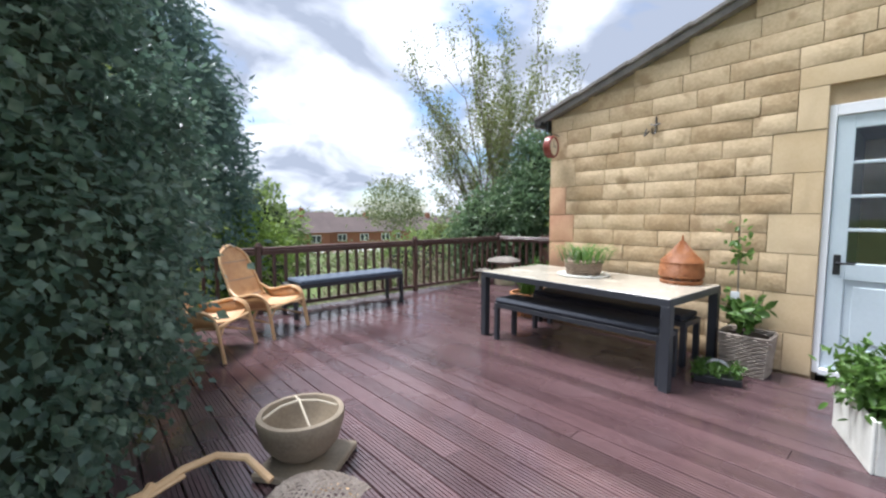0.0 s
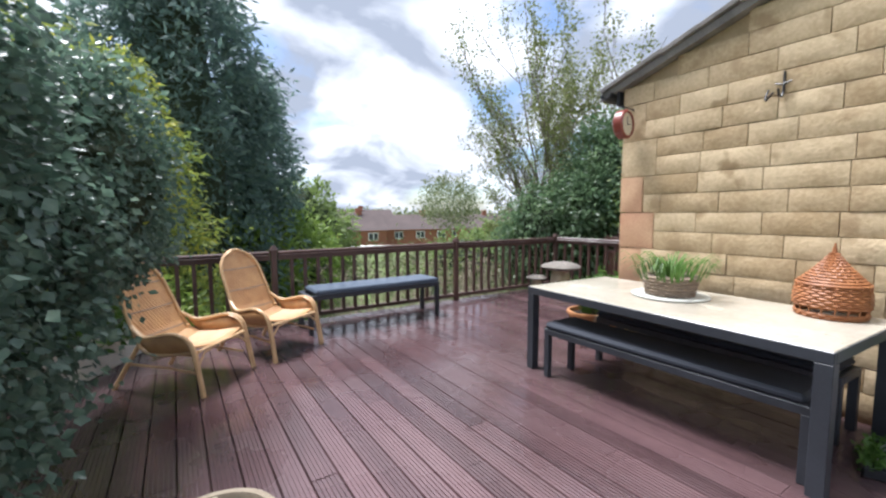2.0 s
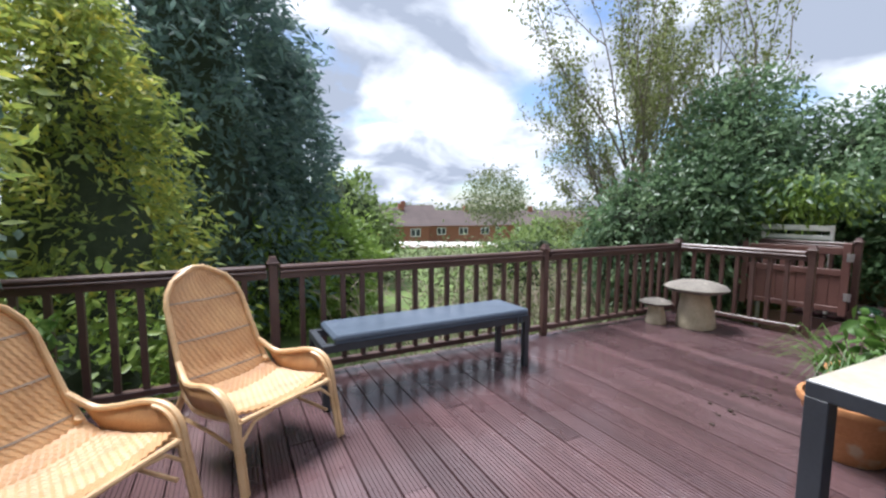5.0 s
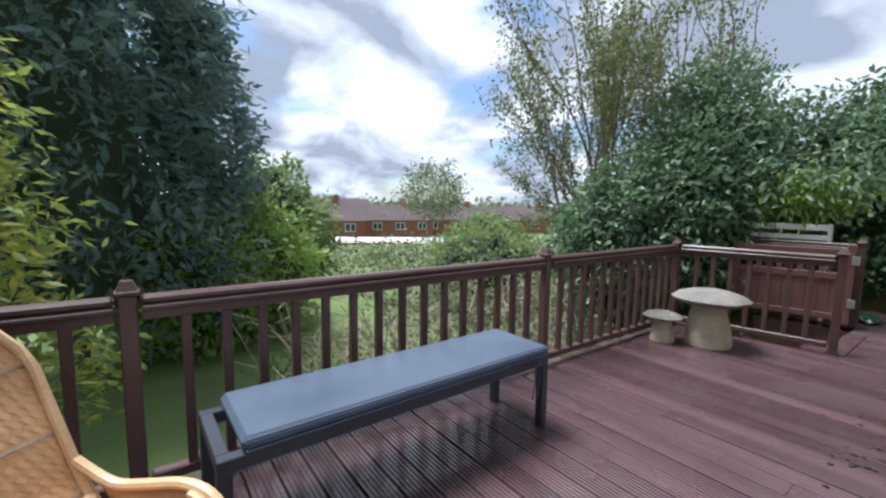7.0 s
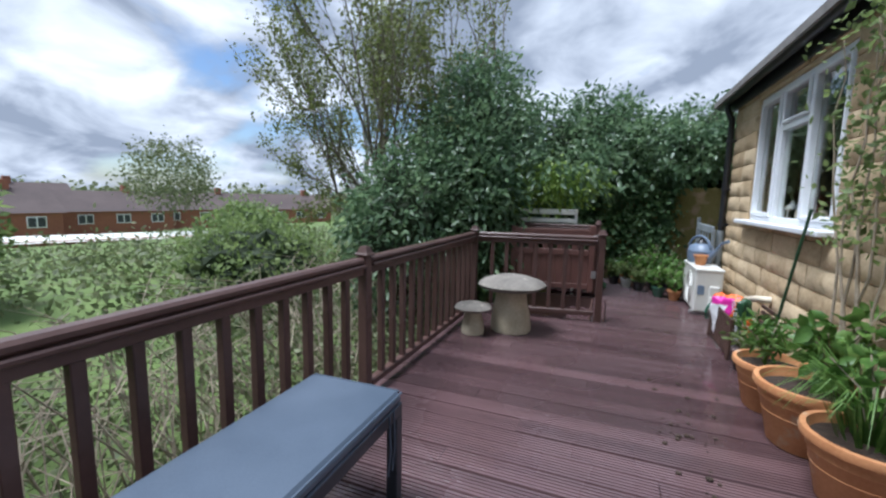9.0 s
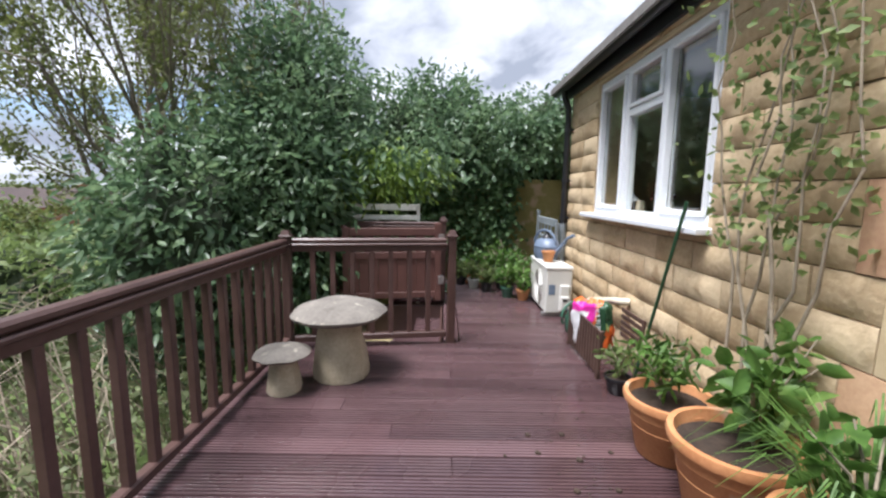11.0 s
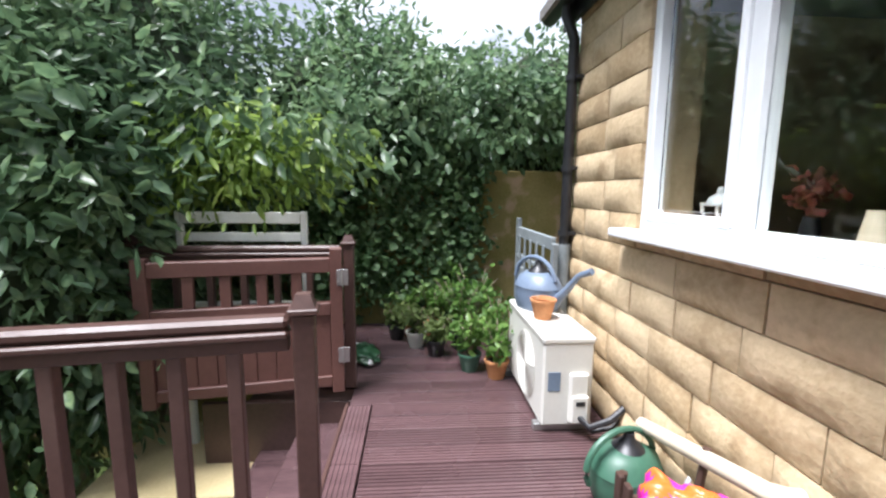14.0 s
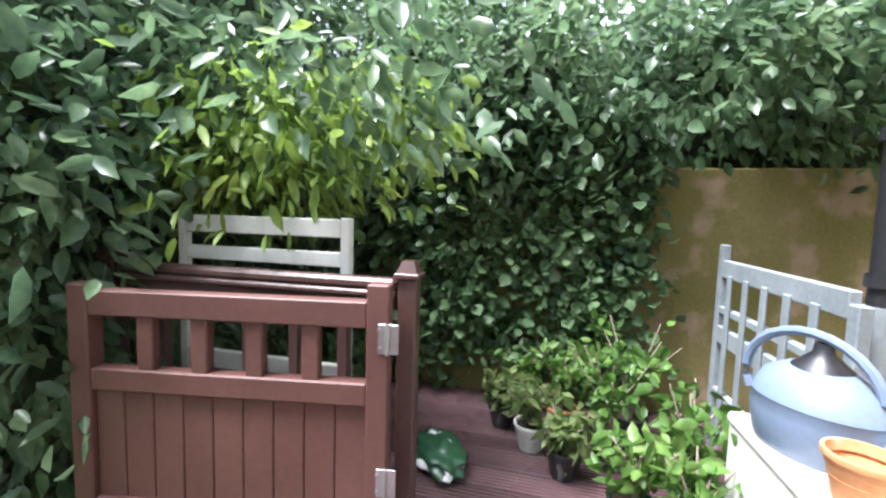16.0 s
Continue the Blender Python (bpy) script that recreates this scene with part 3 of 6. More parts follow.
def door():
    y0, y1, z0, z1 = DOOR
    d = thing("door_1", "pale grey-blue half-glazed door in a white frame, closed", "door", kind="structure")
    xa = GX + 0.05
    b = Build()
    b.box(xa - 0.02, y0, z0 - 0.05, xa + 0.09, y0 + 0.05, z1); b.box(xa - 0.02, y1 - 0.05, z0 - 0.05, xa + 0.09, y1, z1)
    b.box(xa - 0.02, y0 + 0.05, z1 - 0.09, xa + 0.09, y1 - 0.05, z1)
    b.box(xa - 0.06, y0 + 0.05, z0 - 0.05, xa + 0.09, y1 - 0.05, z0 + 0.0)
    b.ob("frame", WHITE, d)
    l = Build()
    ya, yb, za, zb = y0 + 0.053, y1 - 0.053, z0 + 0.004, z1 - 0.093
    st = 0.11
    l.box(xa, ya, za, xa + 0.044, ya + st, zb); l.box(xa, yb - st, za, xa + 0.044, yb, zb)
    for p, q in ((za, za + 0.2), (0.86, 1.0), (zb - 0.11, zb)):
        l.box(xa, ya + st, p, xa + 0.044, yb - st, q)
    l.box(xa + 0.016, ya + st, za + 0.2, xa + 0.03, yb - st, 0.86, 0.002)
    l.box(xa + 0.006, ya + st + 0.05, za + 0.25, xa + 0.02, yb - st - 0.05, 0.81, 0.01)
    yc = (ya + yb) / 2
    l.box(xa + 0.004, yc - 0.014, 1.0, xa + 0.04, yc + 0.014, zb - 0.11)
    h = (zb - 0.11 - 1.0) / 4
    for k in (1, 2, 3):
        l.box(xa + 0.006, ya + st, 1.0 + k * h - 0.013, xa + 0.038, yb - st, 1.0 + k * h + 0.013)
    l.ob("leaf", DOOR_BLUE, d)
    g = Build()
    g.box(xa + 0.018, ya + st, 1.0, xa + 0.026, yb - st, zb - 0.11, 0.001)
    g.ob("pane", GLASS, d, smooth=False).visible_shadow = False
    h = Build()
    h.box(xa - 0.008, yb - 0.08, 0.90, xa, yb - 0.035, 1.07, 0.004)
    h.tube([(xa - 0.05, yb - 0.058, 1.0), (xa - 0.05, yb - 0.17, 1.0)], 0.009, 8)
    h.tube([(xa, yb - 0.058, 1.0), (xa - 0.052, yb - 0.058, 1.0)], 0.009, 8)
    tagged(h.ob("handle", BLACK, d), "dark metal lever handle")


door()


# ---- railings, stairs, gate ----
def rail_post(x, y, h=1.0, z0=-0.02, mat=RAIL, s=0.034):
    b = Build()
    b.box(-s, -s, z0, s, s, h - 0.05, 0.006)
    b.box(-s - 0.012, -s - 0.012, h - 0.05, s + 0.012, s + 0.012, h - 0.03, 0.004)
    q = s + 0.004
    b.add([(-q, -q, h - 0.03), (q, -q, h - 0.03), (q, q, h - 0.03), (-q, q, h - 0.03), (-0.022, -0.022, h + 0.012), (0.022, -0.022, h + 0.012), (0.022, 0.022, h + 0.012), (-0.022, 0.022, h + 0.012)],
          [(0, 1, 5, 4), (1, 2, 6, 5), (2, 3, 7, 6), (3, 0, 4, 7), (4, 5, 6, 7)])
    return b, Matrix.Translation((x, y, 0))


def railing(name, p0, p1, posts, label, z_off=0.0, step=0.165, start=0.0):
    """A run of railing from p0 to p1: posts, moulded top rail, bottom rail and square balusters."""
    a, c = Vector((*p0, z_off)), Vector((*p1, z_off))
    run = (c - a).length
    ang = math.atan2(c.y - a.y, c.x - a.x)
    r = thing(name, label, "railing", Matrix.Translation(a) @ Matrix.Rotation(ang, 4, "Z"))
    for d in posts:
        b, m = rail_post(d, 0)
        b.ob("post", RAIL, r, m)
    cuts = sorted(posts)
    for d0, d1 in zip(cuts, cuts[1:]):
        t = Build()
        x0, x1 = d0 + 0.046, d1 - 0.046
        t.box(x0, -0.034, 0.905, x1, 0.034, 0.945, 0.012)
        t.box(x0, -0.046, 0.880, x1, 0.046, 0.903, 0.006)
        t.box(x0, -0.022, 0.835, x1, 0.022, 0.879, 0.004)
        t.ob("top_rail", RAIL, r)
        q = Build()
        q.box(x0, -0.028, 0.06, x1, 0.028, 0.115, 0.008)
        q.ob("bottom_rail", RAIL, r)
        n = max(1, round((x1 - x0) / step) - 1)
        bb = Build()
        bb.box(-0.021, -0.021, 0.112, 0.021, 0.021, 0.838, 0.004)
        me = bb.mesh("baluster", RAIL)
        for k in range(n):
            o = new("baluster", me)
            o.parent = r
            o.matrix_basis = Matrix.Translation((x0 + (x1 - x0) * (k + 1) / (n + 1), 0, 0)) @ Matrix.Rotation(rng.normal() * 0.02, 4, "Z")
    return r


CORNER, STAIRP, GATEP = (6.88, RY), (7.09, 4.74), (8.26, 4.83)
railing("deck_railing", (-1.05, RY), CORNER, [0.0, 2.85, 5.61, 7.93], "dark brown stained timber railing along the deck edge")
ret = Vector((STAIRP[0] - CORNER[0], STAIRP[1] - CORNER[1]))
railing("deck_railing", CORNER, STAIRP, [0.0 + 0.001, ret.length], "brown timber railing beside the stair opening", step=0.17)
railing("deck_railing", (8.50, 4.82), (8.46, 6.14), [0.0, 1.32], "brown timber railing behind the open gate", z_off=0.035, step=0.2)


def gate():
    g = thing("garden_gate", "red-brown boarded timber gate standing open on steel hinges", "gate", Matrix.Translation((8.385, 4.845, 0.0)) @ Matrix.Rotation(radians(10), 4, "Z"))
    W = 1.14
    b = Build()
    b.box(-0.035, 0.0, 0.05, 0.035, 0.075, 0.98, 0.005)
    b.box(-0.035, W - 0.075, 0.05, 0.035, W, 0.94, 0.005)
    b.box(-0.030, 0.075, 0.83, 0.030, W - 0.075, 0.92, 0.005)
    b.box(-0.030, 0.075, 0.56, 0.030, W - 0.075, 0.64, 0.005)
    b.box(-0.030, 0.075, 0.09, 0.030, W - 0.075, 0.16, 0.005)
    b.ob("frame", GATE, g)
    for k in range(4):
        s = Build()
        y = 0.075 + (W - 0.15) * (k + 1) / 5
        s.box(-0.02, y - 0.03, 0.639, 0.02, y + 0.03, 0.832, 0.004)
        s.ob("slat", GATE, g)
    n = 9
    wd = (W - 0.15) / n
    for k in range(n):
        s = Build()
        y = 0.075 + k * wd
        s.box(-0.012, y + 0.0015, 0.158, 0.012, y + wd - 0.0015, 0.564, 0.004)
        s.ob("board", GATE, g)
    for z in (0.30, 0.80):
        h = Build()
        h.box(-0.040, -0.034, z - 0.05, -0.036, 0.034, z + 0.05, 0.001)
        h.tube([(-0.042, 0.003, z - 0.052), (-0.042, 0.003, z + 0.052)], 0.007, 8)
        for dz in (-0.03, 0.03):
            h.tube([(-0.044, 0.03, z + dz), (-0.039, 0.03, z + dz)], 0.006, 8)
        tagged(h.ob("hinge", STEEL, g), "pale steel butt hinge")


gate()


def stairs():
    s = thing("deck_stairs", "brown timber steps down from the deck to a pale landing", "stairs", kind="structure")
    for k in range(2):
        b = Build()
        y = 4.84 + k * 0.27
        b.box(7.18, y, -0.18 * (k + 1) - 0.035, 8.38, y + 0.29, -0.18 * (k + 1), 0.006)
        b.ob("tread", DECK, s)
        q = Build()
        q.box(7.18, y - 0.02, -0.18 * (k + 1), 8.38, y, -0.18 * k - 0.04, 0.003)
        q.ob("riser", RAIL, s)
    for x in (7.14, 8.40):
        b = Build()
        b.box(x - 0.02, 4.8, -0.9, x + 0.02, 5.75, -0.03, 0.004)
        b.ob("stringer", RAIL, s)
    b = Build()
    b.box(8.08, 5.40, -0.50, 8.90, 6.35, -0.44, 0.01)
    tagged(b.ob("landing", PLY, s), "pale yellow landing slab")


stairs()


# ---- vegetation ----
def big_bush():
    t = thing("ivy_hedge", "large glossy dark green ivy-clad bush overhanging the deck", "bush", Matrix.Identity(4))
    C, R = (-0.72, 3.0, 1.35), (1.15, 1.25, 1.45)
    core("inner_mass", C, (0.85, 0.98, 1.22), SHADE_CORE, t, 1.0)
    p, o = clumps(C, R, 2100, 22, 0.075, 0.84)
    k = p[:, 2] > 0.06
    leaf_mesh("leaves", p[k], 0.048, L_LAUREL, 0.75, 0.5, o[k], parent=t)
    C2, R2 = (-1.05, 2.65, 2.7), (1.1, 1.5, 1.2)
    core("inner_mass", C2, (0.85, 1.1, 0.95), SHADE_CORE, t, 4.0)
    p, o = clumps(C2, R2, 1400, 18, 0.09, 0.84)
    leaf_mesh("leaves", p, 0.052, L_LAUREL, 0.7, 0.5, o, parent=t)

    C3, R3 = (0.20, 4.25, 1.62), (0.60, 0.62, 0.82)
    core("inner_mass", C3, (0.45, 0.4, 0.55), SHADE_CORE, t, 7.0)
    p, o = clumps(C3, R3, 620, 18, 0.07, 0.75)
    leaf_mesh("leaves", p, 0.048, L_LAUREL, 0.75, 0.5, o, parent=t)


big_bush()


def conifer(x, y, z0, h, r, mat, label, n, size, lean=0.0, spread=0.10, seed=0):
    t = thing("conifer_tree", label, "tree", Matrix.Identity(4))
    b = Build()
    b.tube([(x, y, z0), (x, y, z0 + h * 0.5), (x + lean, y, z0 + h * 0.97)], [r * 0.12, r * 0.07, 0.02], 8)
    b.ob("trunk", BARK, t)
    u = rng.random(n) ** 0.75
    th = rng.random(n) * 2 * math.pi
    lump = np.array([noise.noise(Vector((math.cos(a) * 2 + seed, math.sin(a) * 2, c * 7))) for a, c in zip(th, u)])
    env = r * np.minimum(1.0, (1 - u) * 1.9 + 0.03) ** 0.8 * (1 + 0.75 * lump)
    q = env * (0.6 + 0.4 * rng.random(n) ** 0.6)
    c = np.stack([x + lean * u + q * np.cos(th), y + q * np.sin(th), z0 + 0.10 * h + u * h * 0.90 - 0.1 * q], axis=1)
    per = 9
    out = np.stack([np.cos(th), np.sin(th), np.full(n, -0.1)], axis=1)
    slide = rng.random((n, per, 1)) * size * 2.2
    pts = (c[:, None, :] + out[:, None, :] * slide + rng.normal(size=(n, per, 3)) * spread).reshape(-1, 3)
    leaf_mesh("sprays", pts, size, mat, 0.32, 0.25, np.repeat(out, per, axis=0), parent=t)
    # added dark lumpy cone that stands in for shade within the crown
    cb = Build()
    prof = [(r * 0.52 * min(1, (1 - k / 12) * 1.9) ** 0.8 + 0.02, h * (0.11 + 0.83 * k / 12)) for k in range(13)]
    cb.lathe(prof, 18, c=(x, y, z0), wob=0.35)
    cb.ob("inner_mass", SHADE_CORE, t)


conifer(0.05, 8.5, -1.5, 5.2, 1.15, L_GOLD, "golden green garden conifer beyond the railing", 1500, 0.13, seed=2)
conifer(0.9, 12.5, -1.6, 10.5, 1.9, L_DARKCON, "tall dark green conifer in the garden", 2600, 0.22, spread=0.16, seed=5)
conifer(2.85, 14.0, -1.6, 7.0, 0.85, L_DARKCON, "slim dark green conifer in the garden", 1300, 0.2, spread=0.12, seed=9)
conifer(-2.0, 6.6, -1.5, 8.5, 1.6, L_GOLD, "tall olive green conifer behind the ivy bush", 1800, 0.15, seed=12)


def shrub(name, c, r, n, per, size, mat, label, cat="shrub", aspect=0.5, spread=0.16, shell=0.6, inner=0.72, droop=0.2, cut=None):
    t = thing(name, label, cat, Matrix.Identity(4))
    p, o = clumps(c, r, n, per, spread, shell, cut)
    leaf_mesh("leaves", p, size, mat, aspect, droop, o, parent=t)
    if inner:
        core("inner_mass", c, [q * inner for q in r], SHADE_CORE, t, c[0])
    return t


shrub("garden_shrub", (3.2, 13.8, -0.2), (2.0, 1.8, 1.7), 700, 12, 0.17, L_BRIGHT, "bright lime green shrub in the lawn")
shrub("garden_shrub", (2.5, 12.6, -0.2), (1.3, 1.0, 1.3), 420, 12, 0.14, L_BRIGHT, "fresh green shrub at the garden edge")
shrub("garden_shrub", (5.2, 18.5, 0.2), (2.3, 2.0, 2.5), 500, 12, 0.24, L_SHRUB, "round grey-green shrub farther down the garden")
shrub("garden_shrub", (9.6, 12.3, -0.6), (2.0, 1.5, 1.4), 500, 12, 0.15, L_SHRUB, "yellow-green hedge shrub below the deck")
shrub("garden_shrub", (0.35, 6.9, -0.4), (0.7, 0.5, 1.0), 260, 12, 0.10, L_BRIGHT, "leafy green shrub behind the chairs")


def cherry():
    global rng
    rng = np.random.default_rng(21)
    t = thing("spring_tree", "tall airy tree with young olive leaves and many upright stems", "tree", Matrix.Identity(4))
    b, tips = Build(), []
    base = Vector((10.5, 9.1, -1.5))
    for k in range(11):
        a = 2 * math.pi * k / 11 + 0.4 * rng.random()
        way = (math.cos(a) * 0.34, math.sin(a) * 0.34, 1.0 - 0.2 * (k % 2))
        limbs(b, base + Vector((math.cos(a) * 0.12, math.sin(a) * 0.12, 0)), way, 3.1 + 0.9 * rng.random(), 0.055, 3, tips, 0.27, 3, 0.5, 6.7)
    for a in (2.5, 2.8):             # low side boughs
        limbs(b, base + Vector((0, 0, 2.4)), (math.cos(a), math.sin(a), 0.3), 1.25, 0.03, 2, tips, 0.22, 2, 0.1, 6.7)
    b.ob("trunk", BARK, t)
    q = np.array([tuple(p) for p in tips])
    pts = np.repeat(q, 9, axis=0) + rng.normal(size=(len(q) * 9, 3)) * 0.10
    leaf_mesh("leaves", pts, 0.085, L_CHERRY, 0.55, 0.5, parent=t)
    rng = np.random.default_rng(8)


cherry()


def evergreen(name, c, r, n, per, size, mat, label, seed, inner=0.8, aspect=0.46, droop=0.6, cut=None):
    t = thing(name, label, "tree", Matrix.Identity(4))
    b, tips = Build(), []
    base = Vector((c[0], c[1], -1.4))
    for k in range(5):
        a = 2 * math.pi * k / 5 + seed
        limbs(b, base, (math.cos(a) * 0.15, math.sin(a) * 0.15, 1), (c[2] + 1.4) * 0.75, 0.05, 0, tips, 0.3, 1)
    b.ob("trunk", BARK, t)
    p, o = clumps(c, r, n, per, 0.12, 0.72, cut)
    leaf_mesh("leaves", p, size, mat, aspect, droop, o, parent=t)
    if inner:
        core("inner_mass", c, [q * inner for q in r], SHADE_CORE, t, seed)
    return t


evergreen("bay_tree", (9.7, 6.9, 1.7), (1.25, 1.15, 1.95), 1150, 12, 0.11, L_BAY, "dense dark green bay tree beyond the stairs", 1.3, inner=0.7)
evergreen("bay_tree", (8.0, 7.6, 0.6), (0.9, 0.8, 1.4), 550, 12, 0.11, L_BAY, "dark green evergreen shrub beside the railing", 2.3, inner=0.7)
evergreen("bay_tree", (10.7, 5.0, 1.9), (0.9, 1.5, 1.25), 800, 12, 0.11, L_BAY, "overhanging evergreen above the boundary wall", 0.3, inner=0.7)
evergreen("bay_tree", (10.9, 2.8, 2.0), (0.9, 1.6, 1.1), 600, 12, 0.10, L_BAY, "leafy evergreen hedge at the deck end", 3.3, inner=0.7)
shrub("lime_spray", (8.75, 5.6, 1.42), (0.3, 0.6, 0.2), 50, 12, 0.10, L_BRIGHT, "lime green young shoots hanging over the gate", "shoots", 0.36, 0.1, 0.3, 0, 0.9)


def boundary():
    w = Build()
    w.box(9.98, 2.0, -1.5, 10.2, 9.0, 1.55, 0.01)
    tagged(w.ob("wall_boundary", MOSSY), "low mossy rendered boundary wall under ivy", "wall", kind="structure")
    t = thing("ivy", "broad-leaved green ivy covering the boundary wall", "ivy", Matrix.Identity(4))
    n = 1250
    yy, zz = 3.75 + rng.random(n) * 3.8, rng.random(n) ** 0.8 * 1.9
    k = (zz > 0.18 + 0.15 * np.sin(yy * 3)) | (yy > 5.0)
    yy, zz = yy[k], zz[k]
    c = np.stack([9.93 - rng.random(len(yy)) * 0.12, yy, zz], axis=1)
    pts = np.repeat(c, 10, axis=0) + rng.normal(size=(len(c) * 10, 3)) * np.array([0.05, 0.09, 0.09])
    pts[:, 0] = np.minimum(pts[:, 0], 9.97)
    out = np.tile(np.array([-1.0, 0, 0.15]), (len(pts), 1))
    leaf_mesh("leaves", pts, 0.08, L_IVY, 0.95, 0.4, out, parent=t)


boundary()

shrub("ivy_overhang", (9.95, 3.9, 2.1), (0.36, 1.5, 0.5), 240, 12, 0.10, L_BAY, "dark ivy hanging over the boundary wall", "ivy", 0.6, 0.1, 0.5, 0, 0.8)
shrub("lime_spray", (8.85, 5.75, 1.60), (0.35, 1.05, 0.22), 105, 12, 0.085, L_BRIGHT, "sunlit lime green evergreen shoots above the gate", "shoots", 0.5, 0.11, 0.4, 0, 0.9)
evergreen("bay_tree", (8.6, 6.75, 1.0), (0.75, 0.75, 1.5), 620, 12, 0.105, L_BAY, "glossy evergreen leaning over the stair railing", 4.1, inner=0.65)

shrub("bay_spray", (8.75, 5.45, 1.78), (0.35, 0.95, 0.3), 60, 9, 0.12, L_BAY, "grey-green bay leaves hanging among the lime shoots", "shoots", 0.5, 0.13, 0.3, 0, 0.9)
shrub("bay_spray", (8.3, 6.35, 1.35), (0.3, 0.45, 0.55), 70, 9, 0.125, L_BAY, "pale grey-green bay leaves leaning over the gate end", "shoots", 0.5, 0.12, 0.3, 0, 0.7)


# ---- furniture on the deck ----
def bench(name, label, m, L=1.95, W=0.42, cushion=CUSHION, group="", bare=0.03):
    t = thing(name, label, "bench", m, group)
    b = Build()
    s = 0.05
    b.box(-L / 2, -W / 2, 0.37, L / 2, -W / 2 + s, 0.42); b.box(-L / 2, W / 2 - s, 0.37, L / 2, W / 2, 0.42)
    b.box(-L / 2, -W / 2 + s, 0.37, -L / 2 + s, W / 2 - s, 0.42); b.box(L / 2 - s, -W / 2 + s, 0.37, L / 2, W / 2 - s, 0.42)
    for k in range(6):
        x = -L / 2 + 0.2 + k * (L - 0.4) / 5
        b.box(x - 0.03, -W / 2 + s, 0.395, x + 0.03, W / 2 - s, 0.415, 0.002)
    b.ob("frame", DARK_METAL, t)
    leg = Build()
    leg.box(-s / 2, -s / 2, 0, s / 2, s / 2, 0.372, 0.003)
    me = leg.mesh("leg", DARK_METAL)
    for x in (-L / 2 + s / 2, L / 2 - s / 2):
        for y in (-W / 2 + s / 2, W / 2 - s / 2):
            o = new("leg", me); o.parent = t; o.matrix_basis = Matrix.Translation((x, y, 0))
    c = Build()
    c.box(-L / 2 + bare, -W / 2 - 0.005, 0.42, L / 2 - 0.01, W / 2 + 0.005, 0.475, 0.02)
    for z in (0.428, 0.467):
        c.tube([(-L / 2 + bare + 0.01, -W / 2 - 0.004, z), (L / 2 - 0.02, -W / 2 - 0.004, z)], 0.005, 6)
        c.tube([(L / 2 - 0.012, -W / 2 + 0.01, z), (L / 2 - 0.012, W / 2 - 0.01, z)], 0.005, 6)
    c.ob("cushion", cushion, t)
    st = Build()
    for x, y in ((L / 2 - 0.1, -W / 2 - 0.01), (L / 2 - 0.14, -W / 2 - 0.012)):
        st.tube([(x, y, 0.43), (x + 0.005, y - 0.004, 0.3), (x - 0.01, y, 0.2)], 0.005, 5)
    st.ob("tie", cushion, t)
    return t


bench("bench", "charcoal metal bench with slate-blue padded cushion by the railing", pose(2.925, 5.665, 0, 0, 0, 1.2) @ Matrix.Diagonal((1, 1, 1.09, 1)), 1.80, 0.45, CUSHION_WET, bare=0.085)
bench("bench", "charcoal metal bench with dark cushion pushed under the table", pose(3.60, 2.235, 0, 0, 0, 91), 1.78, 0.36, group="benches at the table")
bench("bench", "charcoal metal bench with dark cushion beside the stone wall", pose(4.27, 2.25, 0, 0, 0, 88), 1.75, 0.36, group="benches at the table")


def table():
    t = thing("dining_table", "charcoal metal outdoor table with pale wet ceramic top", "table", pose(3.92, 2.285, 0, 0, 0, -2.5))
    W, L, s = 1.06, 2.10, 0.075
    b = Build()
    b.box(-W / 2 + 0.006, -L / 2 + 0.006, 0.735, W / 2 - 0.006, L / 2 - 0.006, 0.752, 0.004)
    tagged(b.ob("top", TABLE_TOP, t), "pale beige stone-effect top")
    f = Build()
    f.box(-W / 2, -L / 2, 0.685, -W / 2 + 0.03, L / 2, 0.748); f.box(W / 2 - 0.03, -L / 2, 0.685, W / 2, L / 2, 0.748)
    f.box(-W / 2 + 0.03, -L / 2, 0.685, W / 2 - 0.03, -L / 2 + 0.03, 0.748); f.box(-W / 2 + 0.03, L / 2 - 0.03, 0.685, W / 2 - 0.03, L / 2, 0.748)
    f.ob("frame", DARK_METAL, t)
    lg = Build()
    lg.box(-s / 2, -s / 2, 0, s / 2, s / 2, 0.686, 0.003)
    me = lg.mesh("leg", DARK_METAL)
    for x in (-W / 2 + s / 2, W / 2 - s / 2):
        for y in (-L / 2 + s / 2, L / 2 - s / 2):
            o = new("leg", me); o.parent = t; o.matrix_basis = Matrix.Translation((x, y, 0))


table()


